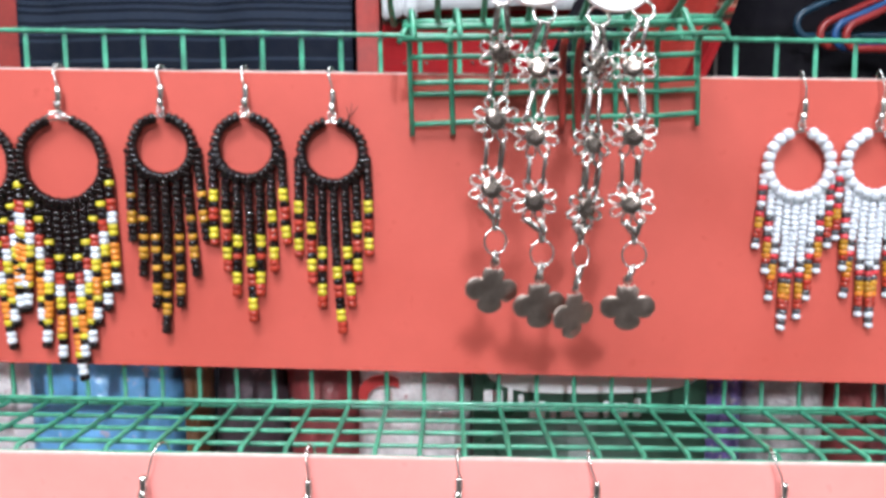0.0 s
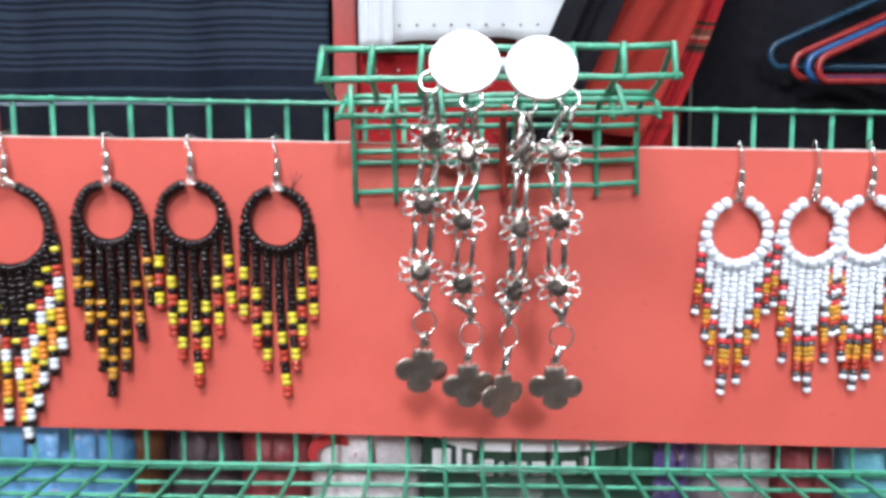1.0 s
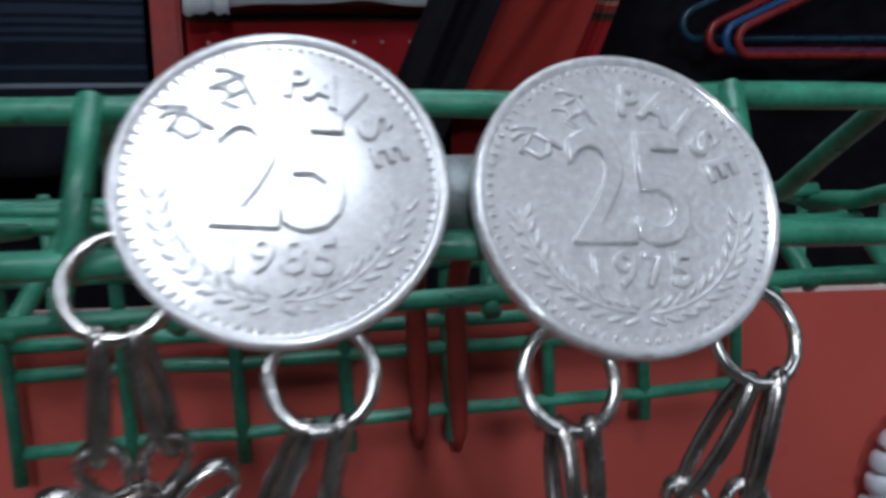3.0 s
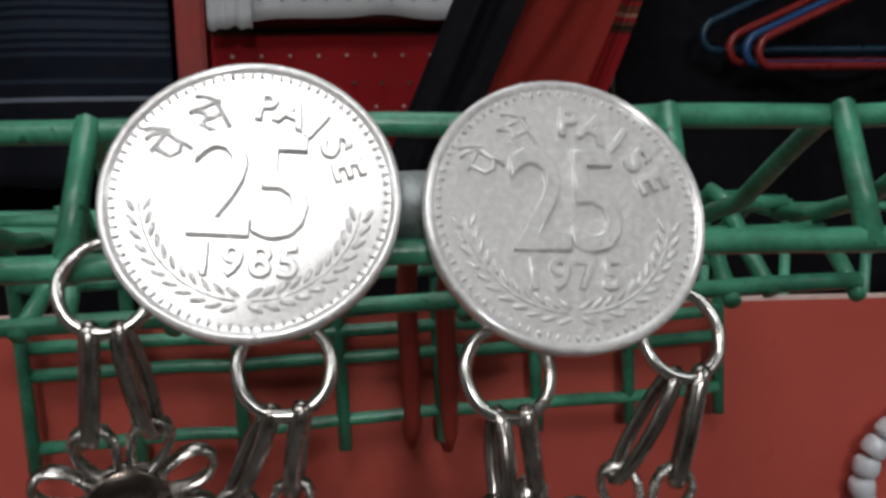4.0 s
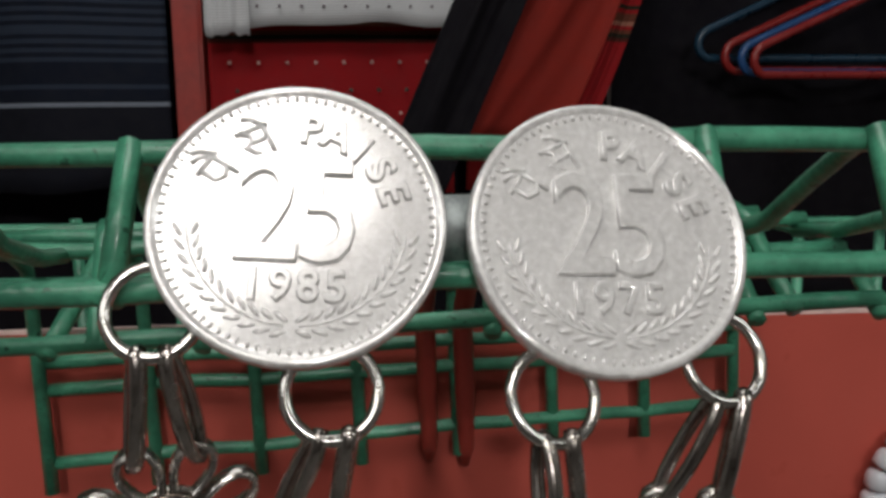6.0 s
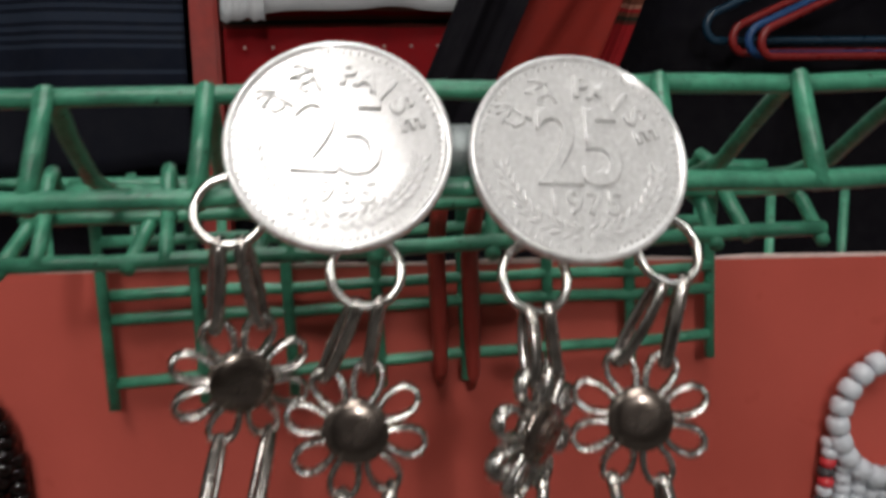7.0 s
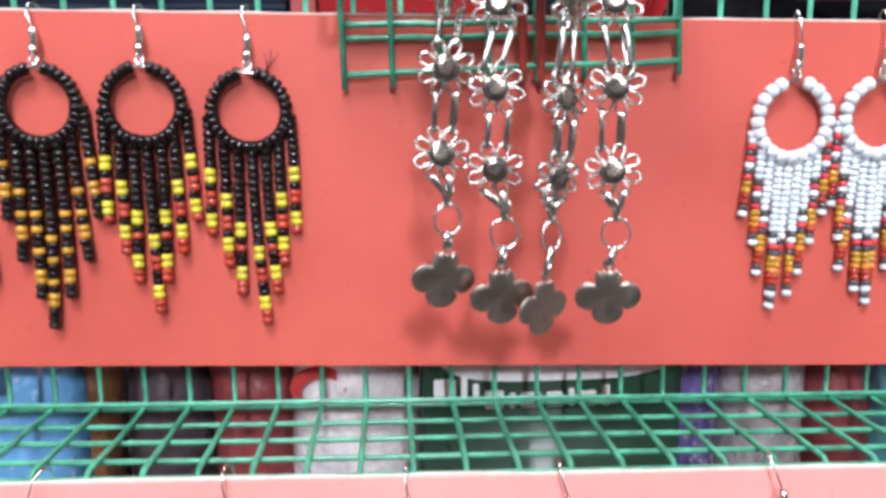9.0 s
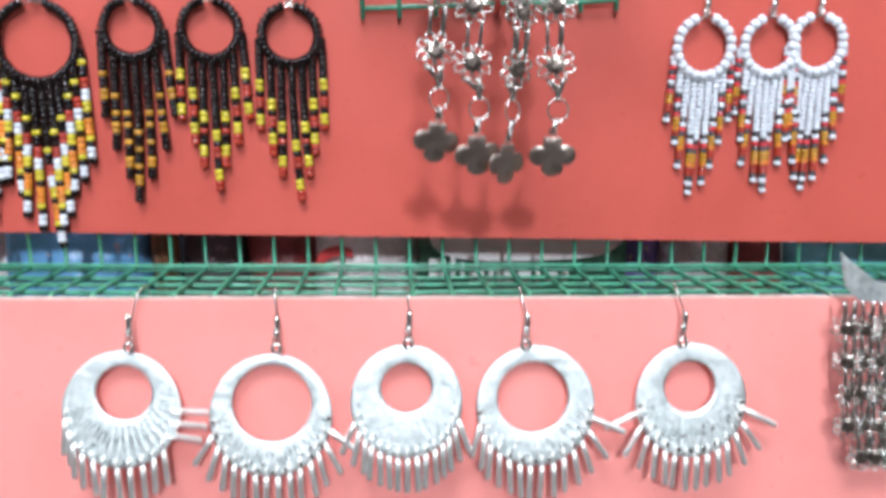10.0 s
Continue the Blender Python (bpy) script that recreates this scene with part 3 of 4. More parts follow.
rnd = random.Random(11)
for ring, flowers, low, drop, yaw, face_turn, first_y in SPOTS:
    lean = turn("X", -STEEP)
    near = C1 if ring[0] < 0.056 else C2
    ry = near.y + (ring[1] - near.z) * math.tan(radians(STEEP)) + 0.0014
    part("jump_ring", shared("jump", jump_ring_mesh), None, orn, "round silver wire ring", Matrix.Translation((ring[0], ry, ring[1])) @ turn("Z", rnd.uniform(-10, 10)) @ lean)
    above = Vector((ring[0], ry - 0.0012, ring[1] - 0.0031))
    for i, (fx, fz) in enumerate(flowers):
        fy = first_y if i == 0 else CY
        spin = yaw + rnd.uniform(-10, 10)
        fm = Matrix.Translation((fx, fy, fz)) @ turn("Z", spin) @ turn("X", rnd.uniform(-9, 9)) @ turn("Y", rnd.uniform(-8, 8))
        fl = part("flower", shared("flower", flower_mesh), None, orn, "tarnished wire flower with eight looped petals", fm)
        part("centre_disc", shared("disc", disc_mesh), None, fl, "polished round disc, coloured dark for what it mirrors", fm)
        for side in (-1, 1):
            up = fm @ Vector((side * 0.0021, -0.0003, 0.0054))
            start = above + Vector((side * 0.0010, 0, 0.0004))
            if i:
                start = prev @ Vector((side * 0.0023, -0.0003, -0.0058))
            me, m = joining(start, up, rnd.uniform(-22, 22) if i else side * 22 + rnd.uniform(-10, 10), None, 0.0010 if i else 0.0009)
            part("link", me, None, orn, "", m)
        prev = fm
    ringm = Matrix.Translation((low[0], CY, low[1])) @ turn("Z", face_turn * 0.9 + rnd.uniform(-8, 8))
    bm_key = "low_ring"

    def low_ring():
        bm = bmesh.new()
        tube(bm, oval(0.0034, 0.0037, 26), 0.00034, 6, True)
        return to_mesh("drop_ring", bm, M["silver"])

    part("drop_ring", shared(bm_key, low_ring), None, orn, "thin round wire ring", ringm)
    for side in (-1, 1):
        mid = Vector((low[0] + side * 0.0008, CY - 0.0004, low[1] + 0.0065))
        me, m = joining(prev @ Vector((side * 0.0020, 0, -0.0052)), mid, side * 20)
        part("link", me, None, orn, "", m)
    me, m = joining((low[0], CY, low[1] + 0.0075), (low[0], CY, low[1] + 0.0036), 40)
    part("link", me, None, orn, "", m)
    cm = Matrix.Translation((drop[0], CY, drop[1])) @ turn("Z", face_turn) @ turn("X", 7) @ turn("Y", rnd.uniform(-7, 7))
    part("clover", shared("clover", clover_mesh), None, orn, "flat four-lobed silver clover drop, dark reflection put into its colour", cm)
    me, m = joining((low[0], CY, low[1] - 0.0035), cm @ Vector((0, 0, 0.0084)), 30, None, 0.0013)
    part("link", me, None, orn, "", m)


# ---- beaded earrings ----
def bead_mesh(r, h, mat):
    bm = bmesh.new()
    c = h / 2
    lathe(bm, [(r * 0.3, -c), (r * 0.74, -c * 0.97), (r * 0.95, -c * 0.66), (r, 0), (r * 0.95, c * 0.66), (r * 0.74, c * 0.97), (r * 0.3, c)], 12)
    return to_mesh("bead", bm, M[mat])


def bead(r, h, mat, parent, at):
    return part("bead", shared(("bead", r, h, mat), lambda: bead_mesh(r, h, mat)), None, parent, "", at)


LETTERS = {"K": "black", "Y": "yellow", "A": "amber", "O": "orange", "R": "red", "W": "white", "P": "pink", "G": "grey"}


def ear_hook(parent, x, y, top, bottom, sway=0.0):
    """A fish hook of thin wire over the card's edge, with a coil and a ball above the loop."""
    bm = bmesh.new()
    tube(bm, [(x + 0.0012 + sway, y + 0.0085, top - 0.010), (x + 0.0008 + sway, y + 0.0080, top - 0.003), (x + 0.0003 + sway, y + 0.0066, top + 0.0006), (x - 0.0004 + sway, y + 0.0040, top + 0.0019), (x - 0.0009 + sway * 0.9, y + 0.0012, top + 0.0010),
              (x - 0.0006 + sway * 0.7, y - 0.0006, top - 0.002), (x + 0.0003 + sway * 0.4, y - 0.0008, top - 0.0055), (x + 0.0006, y - 0.0006, bottom + 0.006), (x, y, bottom)], 0.00038, 6)
    hook = part("ear_hook", bm, M["silver"], parent, "silver wire ear hook", Matrix())
    bm = bmesh.new()
    m = Matrix.Translation((x + 0.0006, y - 0.0006, bottom + 0.0082))
    lathe(bm, [(0.0004, -0.0025), (0.0011, -0.0024), (0.0013, -0.0016), (0.0012, -0.0006), (0.0013, 0.0004), (0.0012, 0.0014), (0.0010, 0.0025), (0.0004, 0.0026)], 10, m)
    part("coil", bm, M["silver"], hook, "", Matrix())
    bm = bmesh.new()
    bmesh.ops.create_uvsphere(bm, u_segments=12, v_segments=8, radius=0.0016, matrix=Matrix.Translation((x + 0.0002, y - 0.0006, bottom + 0.0046)))
    part("ball", bm, M["silver"], hook, "", Matrix())
    bm = bmesh.new()
    tube(bm, [(x + 0.0012 * math.sin(a), y - 0.0003 + 0.0003 * math.cos(a), bottom + 0.0016 + 0.0016 * math.cos(a)) for a in (k * math.tau / 14 for k in range(14))], 0.00036, 6, True)
    part("loop", bm, M["silver"], hook, "", Matrix())
    return hook


def beaded_earring(x, ring_z, R, ring_bead, ring_mat, ring_n, strands, top, lean, label, seed, gap=16, sway=0.0, squash=1.0, br=0.00184, pitch=0.0023):
    """strands: (x offset, letters, lean) for each fringe strand; R: radius of the hoop's middle line."""
    rr = random.Random(seed)
    y = CARD_Y - ring_bead - 0.0012
    root = thing("beaded_earring", (x, y, top), label, "earring", "beaded earrings on the card")
    ear_hook(root, x + 0.0002, y, top, ring_z + R * squash + ring_bead * 0.3, sway)
    bm = bmesh.new()
    tube(bm, [(x + R * math.sin(a), y, ring_z + R * squash * math.cos(a)) for a in (k * math.tau / 40 for k in range(40))], 0.0005, 6, True)
    hoop = part("hoop", bm, M["silver"], root, "beaded hoop", Matrix())
    for k in range(ring_n):
        a = radians(gap + (360 - 2 * gap) * (k + 0.5) / ring_n)
        wob = 1 + rr.uniform(-0.012, 0.012)
        m = Matrix.Translation((x + R * wob * math.sin(a), y + rr.uniform(-1, 1) * 0.0002, ring_z + R * squash * wob * math.cos(a))) @ turn("Y", math.degrees(a) + 90 + rr.uniform(-5, 5))
        bead(round(ring_bead, 5), round(math.tau * R * (360 - 2 * gap) / 360 / ring_n * 0.97, 5), ring_mat, hoop, m)
    for dx, letters, tilt in strands:
        under = math.sqrt(max(0.0, 1 - min(1, dx / (R + ring_bead * 0.6)) ** 2))
        px, pz = x + dx, ring_z - (R * squash + ring_bead * 0.35) * under - 0.0012
        tilt += lean
        pts, where = [], []
        bend = rr.uniform(-0.005, 0.005)
        for i in range(len(letters)):
            a = tilt + bend * i
            where.append((px, pz, a))
            px += math.sin(a) * pitch
            pz -= math.cos(a) * pitch
        sy = CARD_Y - br - 0.0008
        bm = bmesh.new()
        tube(bm, [(q[0], sy, q[1]) for q in (where[0], where[len(where) // 2], where[-1])], 0.0003, 5)
        strand = part("strand", bm, M["thread"], root, "strand of small glass beads", Matrix())
        for (bx, bz, a), ch in zip(where, letters):
            m = Matrix.Translation((bx + rr.uniform(-1, 1) * 0.00012, sy + rr.uniform(-1, 1) * 0.00025, bz)) @ turn("Y", -math.degrees(a) + rr.uniform(-7, 7)) @ turn("X", rr.uniform(-7, 7))
            bead(br, round(pitch * 0.96, 6), LETTERS[ch], strand, m)
    return root


def dark_strands(R, reach, first, last, tails, count=9, fan=0.0):
    """Fringe whose strands grow towards the middle: black, then a coloured tail. first and last: depth below the hoop's middle at the edge and centre."""
    out, half = [], count // 2
    for k in range(-half, half + 1):
        f = 1 - abs(k) / half
        dx = reach * k / half
        under = (R + 0.0006) * math.sqrt(max(0.0, 1 - min(1, dx / (R + 0.001)) ** 2))
        n = max(1, round((first + (last - first) * f - under) / 0.0023))
        tail = tails[abs(k) % len(tails)]
        out.append((dx, "K" * n + tail, fan * k / half))
    return out


RED_TAILS = ["YYKRRKKYYRR", "YYKRKKYYRR", "YYKRRKYYRR", "YYKRRKYYR"]
AMBER_TAILS = ["AKKAKKAKAAKKK", "AKAKKAKKAAKK", "AKKAKAAKKK", "AKKAAKKK"]
BIG_TAILS = ["YKKRRWWYYKOOOYKWWK"]
beaded_earring(-0.1545, 1.4080, 0.0153, 0.0021, "black", 41, dark_strands(0.0155, 0.0164, 0.007, 0.0415, BIG_TAILS, 11, 0.05), 1.4425, 0.0, "large beaded hoop earring, black with white, yellow and orange chevron fringe", 1, 13)
beaded_earring(-0.1212, 1.4085, 0.0153, 0.0021, "black", 41, dark_strands(0.0155, 0.0164, 0.007, 0.0415, BIG_TAILS, 11, 0.05), 1.4420, 0.0, "large beaded hoop earring, black with white, yellow and orange chevron fringe", 2, 15)
beaded_earring(-0.0841, 1.4133, 0.0110, 0.0021, "black", 30, dark_strands(0.0116, 0.0124, 0.018, 0.039, AMBER_TAILS, 7, 0.03), 1.4412, 0.012, "beaded hoop earring, black with an amber-brown speckled fringe", 3, 10)
beaded_earring(-0.0536, 1.4130, 0.0112, 0.0021, "black", 30, dark_strands(0.0117, 0.0124, 0.016, 0.0405, RED_TAILS, 7, 0.03), 1.4405, 0.006, "beaded hoop earring, black with a yellow and red fringe", 4, 10)
beaded_earring(-0.0222, 1.4107, 0.0112, 0.0021, "black", 30, dark_strands(0.0117, 0.0124, 0.0185, 0.0425, RED_TAILS, 7, 0.03), 1.4400, -0.004, "beaded hoop earring, black with a yellow and red fringe", 5, 10)


def white_strands(n_out, n_in, reach, count=9):
    """White fringe: the outer strands turn to a red, white and smoke mix at once, the inner ones stay white for longer."""
    out, half = [], count // 2
    for k in range(-half, half + 1):
        f = 1 - abs(k) / half
        white = round(n_out + (n_in - n_out) * min(1, f * 1.5))
        mix = ("WPGPWGP", "GPWGP", "GWPG", "GWPG", "WGPG")[half - abs(k)]
        extra = round(3 * f)
        out.append((reach * k / half, "W" * white + mix + "AAOR"[: 2 + extra] + "R" * (1 + (abs(k) == half)) + "GW" + ("GW" if k == 0 else ""), 0.03 * k / half))
    return out


for wx, wz, wr, seed, ln in ((0.1475, 1.4052, 0.0113, 6, -0.035), (0.1755, 1.4055, 0.0109, 7, -0.02), (0.1958, 1.4062, 0.0109, 8, -0.02)):
    beaded_earring(wx, wz, wr, 0.0022, "white", 19, white_strands(1, 12, 0.0122), 1.4370, ln, "beaded hoop earring, white with a red, yellow and black fringe", seed, 15, 0.001, 1.05, 0.00158, 0.00196)


def small_wires(earring, lines, mat, name, r=0.0003):
    """Loose wires or threads at an earring's top, each a part of it."""
    for line in lines:
        bm = bmesh.new()
        tube(bm, line, r, 5)
        part(name, bm, M[mat], earring, "", Matrix())


for bx in (-0.1545, -0.1212):
    owner = next(o for o in WORLD if o.name.startswith("beaded_earring") and abs(WORLD[o].translation.x - bx) < 1e-6)
    small_wires(owner, [[(bx, 0.3270, 1.4268), (bx + q * 0.003, 0.3262, 1.4252), (bx + q * 0.0062, 0.3270, 1.4228)] for q in (-1, 1)], "silver", "bail_wire", 0.00055)
owner = next(o for o in WORLD if o.name.startswith("beaded_earring") and abs(WORLD[o].translation.x + 0.0222) < 1e-6)
small_wires(owner, [[(-0.0162, 0.3285, 1.4225), (-0.0150 + 0.001 * q, 0.3275, 1.4255), (-0.0146 + 0.0022 * q, 0.3280, 1.4285 - 0.0012 * abs(q))] for q in (-1, 0, 1)], "thread", "loose_thread", 0.00016)


# ---- silver disc earrings on the lower card ----
def disc_earring(cx, cz, R, hx, hz, hr, top, eye, count, spread, label, seed, coils=0, ridge=1.0, west=1.0, east=1.0, style=""):
    rr = random.Random(seed)
    y = 0.2715
    root = thing("disc_earring", (cx, y, top), label, "earring", "silver disc earrings on the card")
    ear_hook(root, eye[0], y + 0.001, top, eye[1] + 0.0008, top and (eye[2]))
    bm = bmesh.new()
    n, rings, t = 132, 9, 0.00045
    verts = {}
    for i in range(n):
        a = math.tau * i / n
        inner = Vector((hx + hr * math.sin(a), hz + hr * math.cos(a)))
        outer = Vector((cx + R * math.sin(a), cz + R * math.cos(a)))
        low = max(0.0, -math.cos(a) + 0.25)
        for k in range(rings + 1):
            f = k / rings
            p = inner.lerp(outer, f)
            groove = 0.00013 * ridge * (math.sin(i * math.tau / 4.0 + 0.6 * k) + 0.6 * noise.noise((i * 0.7, k * 1.3, seed))) * min(1, low) * (0.2 < f < 0.85)
            dome = -0.00022 * math.sin(math.pi * f)
            dent = 0.00012 * noise.noise((p.x * 260, p.y * 260, seed))
            tip = 0.15 * (p.y - cz) - 0.001
            verts[0, i, k] = bm.verts.new((p.x, y - t + dome + groove + dent + tip, p.y))
            verts[1, i, k] = bm.verts.new((p.x, y + t + dome + tip, p.y))
    for i in range(n):
        j = (i + 1) % n
        for k in range(rings):
            for s in (0, 1):
                bm.faces.new((verts[s, i, k], verts[s, j, k], verts[s, j, k + 1], verts[s, i, k + 1]))
        bm.faces.new((verts[0, i, 0], verts[0, j, 0], verts[1, j, 0], verts[1, i, 0]))
        bm.faces.new((verts[0, i, rings], verts[0, j, rings], verts[1, j, rings], verts[1, i, rings]))
    plate = part("plate", bm, M["plate"], root, "stamped silver crescent plate", Matrix())
    bm = bmesh.new()
    tube(bm, [(eye[0] + 0.0016 * math.sin(a), y - 0.0004, eye[1] - 0.0002 + 0.0017 * math.cos(a)) for a in (k * math.tau / 14 for k in range(14))], 0.0007, 6, True)
    part("eye", bm, M["silver"], plate, "small soldered eye", Matrix())

    def stroke(name, marks, mat, label):
        """Short chased strokes on the plate: (angle, place between hole and rim, half length, half width, lean)."""
        for a, f, long, wide, skew in marks:
            hole = Vector((hx + hr * math.sin(a), hz + hr * math.cos(a)))
            q = hole.lerp(Vector((cx + R * math.sin(a), cz + R * math.cos(a))), f)
            m = Matrix.Translation((q.x, y - 0.00062 - 0.00022 * math.sin(math.pi * f) + 0.15 * (q.y - cz) - 0.001, q.y)) @ turn("Y", math.degrees(a) - 90 + skew)
            key = ("stroke", round(long, 4), round(wide, 5), mat)
            part(name, shared(key, lambda: to_mesh(name, leaf(Matrix(), key[1], 0.00026, wide), M[mat])), None, plate, label, m)

    sweep = [radians(180 + q) for q in range(-84, 85, 7)]
    if style == "rays":
        stroke("engraving", [(a + rr.uniform(-0.03, 0.03), 0.45 + rr.uniform(-0.06, 0.06), 0.0034 * (0.55 - 0.45 * math.cos(a)), 0.00022, 0) for a in sweep], "engraved", "dark radial engraved lines")
        stroke("slot", [(a, 0.86, 0.0009, 0.0004, 30) for a in sweep[::2]], "engraved", "pierced edge holes")
    if style in ("drops", "cracked", "beaded"):
        stroke("boss", [(a, 0.86, 0.0013, 0.0010, rr.uniform(-20, 20)) for a in sweep[::2]], "silver", "raised bright drops along the edge")
        stroke("engraving", [(a + rr.uniform(-0.04, 0.04), rr.choice((0.35, 0.5, 0.66)), 0.0013, 0.00024, rr.uniform(-30, 30)) for a in sweep for _ in range(2 if style != "cracked" else 1)], "engraved", "short dark chased strokes")
        stroke("boss", [(a + 0.06, 0.62 + rr.uniform(-0.1, 0.1), 0.0009, 0.0005, rr.uniform(-40, 40)) for a in sweep[1::2]], "silver", "raised bright dashes")
    if style == "slots":
        stroke("slot", [(a, 0.74, 0.00045, 0.0010, rr.uniform(-25, 25)) for a in sweep[::2]], "engraved", "row of dark pierced slots")
        stroke("engraving", [(a, 0.93, 0.0006, 0.0003, 0) for a in sweep], "engraved", "notched edge")

    def bar():
        bm = bmesh.new()
        lathe(bm, [(0.0004, 0.0), (0.00105, -0.0003), (0.00122, -0.004), (0.00112, -0.006), (0.00122, -0.0126), (0.0010, -0.0133), (0.0003, -0.0134)], 9)
        return to_mesh("fringe_bar", bm, M["bar"])

    def coil():
        bm = bmesh.new()
        pts = [(0.0011 * math.cos(q * 0.8), 0.0011 * math.sin(q * 0.8), -0.0098 * q / 62) for q in range(63)]
        tube(bm, pts, 0.00038, 6)
        return to_mesh("coil_bar", bm, M["bar"])

    def hole_ring():
        bm = bmesh.new()
        tube(bm, oval(0.0012, 0.0018, 12), 0.00045, 6, True)
        return to_mesh("fringe_ring", bm, M["bar"])

    for i in range(count):
        f = i / (count - 1) * 2 - 1
        a = radians(180 - spread * f)
        px, pz = cx + R * 0.93 * math.sin(a), cz + R * 0.93 * math.cos(a)
        hang = radians(spread * f) * (0.06 + 0.72 * abs(f) ** 3.2) * (west if f < 0 else east) + rr.uniform(-0.06, 0.06)
        sideways = coils and i >= count - coils
        if sideways:
            hang = radians(88 - 3 * (count - i))
        fy = y - 0.0018 + 0.15 * (pz - cz)
        link = Matrix.Translation((px, fy, pz)) @ turn("Y", -math.degrees(hang)) @ turn("Z", 65)
        part("fringe_ring", shared("fringe_ring", hole_ring), None, root, "", link)
        start = Vector((px + math.sin(hang) * 0.0016, fy - 0.0001, pz - math.cos(hang) * 0.0016))
        m = Matrix.Translation(start) @ turn("Y", -math.degrees(hang)) @ turn("X", rr.uniform(-5, 2))
        if sideways:
            part("coil_bar", shared("coil_bar", coil), None, root, "coiled wire fringe bar", m)
        else:
            part("fringe_bar", shared("fringe_bar", bar), None, root, "thin silver fringe bar", m)
    return root


DISC = "round silver earring with a pierced plate and a fringe of bars"
disc_earring(-0.0815, 1.2770, 0.0210, -0.0805, 1.2832, 0.0099, 1.3190, (-0.0775, 1.3002, 0.006), 14, 88, "round silver earring with radial ribs, three fringe bars stuck out sideways", 21, 3, 1.6, 0.12, 0.4, "rays")
disc_earring(-0.0285, 1.2730, 0.0222, -0.0280, 1.2775, 0.0143, 1.3180, (-0.0255, 1.2985, 0.001), 14, 76, "silver earring with a large round opening and engraved lower edge", 22, 0, 1.0, 0.6, 0.9, "drops")
disc_earring(0.0210, 1.2768, 0.0206, 0.0210, 1.2818, 0.0093, 1.3165, (0.0220, 1.2992, 0.001), 15, 74, "bright silver disc earring with a small opening and dotted edge", 23, 0, 0.3, 0.35, 0.35, "slots")
disc_earring(0.0690, 1.2735, 0.0222, 0.0680, 1.2768, 0.0133, 1.3155, (0.0652, 1.2972, -0.001), 14, 78, "silver earring with a wide opening and fringe bars fanned out", 24, 0, 1.0, 0.3, 1.05, "cracked")
disc_earring(0.1280, 1.2738, 0.0212, 0.1275, 1.2790, 0.0098, 1.3155, (0.1240, 1.2966, -0.002), 14, 80, "silver disc earring with a beaded rim and splayed fringe", 25, 0, 1.0, 1.0, 1.0, "beaded")

# the silver chain pendant that hangs over the shelf's front edge
pend = thing("chain_pendant", (0.2, 0.268, 1.31), "silver triangular pendant with a curtain of flower chains", "pendant")
bm = bmesh.new()
tri = [(0.1775, 1.3312), (0.1815, 1.3175), (0.1875, 1.3120), (0.2300, 1.3090), (0.2320, 1.3150), (0.2150, 1.3160), (0.1925, 1.3192)]
front = [bm.verts.new((px, 0.2655 - (pz - 1.31) * 0.08, pz)) for px, pz in tri]
rear = [bm.verts.new((px, 0.2667 - (pz - 1.31) * 0.08, pz)) for px, pz in tri]
bm.faces.new(front)
bm.faces.new(rear[::-1])
for k in range(len(tri)):
    j = (k + 1) % len(tri)
    bm.faces.new((front[k], front[j], rear[j], rear[k]))
bmesh.ops.bevel(bm, geom=bm.edges[:], offset=0.0004, segments=2, affect="EDGES")
part("plate", bm, M["plate"], pend, "pointed silver plate", Matrix(), smooth=False)
for c in range(7):
    xx = 0.1842 + 0.0068 * c
    for r in range(5):
        zz = 1.3015 - 0.0128 * r
        if r == 4 and c in (0, 6):
            continue
        shift = 0.0012 * r * (1 - c / 3.0)
        fm = Matrix.Translation((xx + shift, 0.2665, zz)) @ turn("Z", rnd.uniform(-25, 25)) @ turn("Y", rnd.uniform(-20, 20)) @ Matrix.Diagonal((0.88, 0.88, 0.88, 1))
        fl = part("flower", shared("flower", flower_mesh), None, pend, "small tarnished wire flower", fm)
        part("centre_disc", shared("disc", disc_mesh), None, fl, "", fm)
        for side in (-1, 1):
            me, m = joining((xx + shift + side * 0.0020, 0.2662, zz + 0.0098), (xx + shift + side * 0.0016, 0.2662, zz + 0.0030), rnd.uniform(0, 90))
            part("link", me, None, pend, "", m)

# ---- packets standing behind the rack ----
table = thing("packet_table", (0.03, 0.45, 1.05), "plain wooden table holding wrapped packets behind the rack", "table")
bm = bmesh.new()
box(bm, -0.42, 0.48, 0.352, 0.56, 1.03, 1.05, 0.002)
part("tabletop", bm, M["post"], table, "", Matrix(), smooth=False)
for lx in (-0.40, 0.44):
    for ly in (0.36, 0.53):
        bm = bmesh.new()
        box(bm, lx, lx + 0.02, ly, ly + 0.02, 0.0, 1.03, 0.002)
        part("leg", bm, M["post"], table, "", Matrix(), smooth=False)


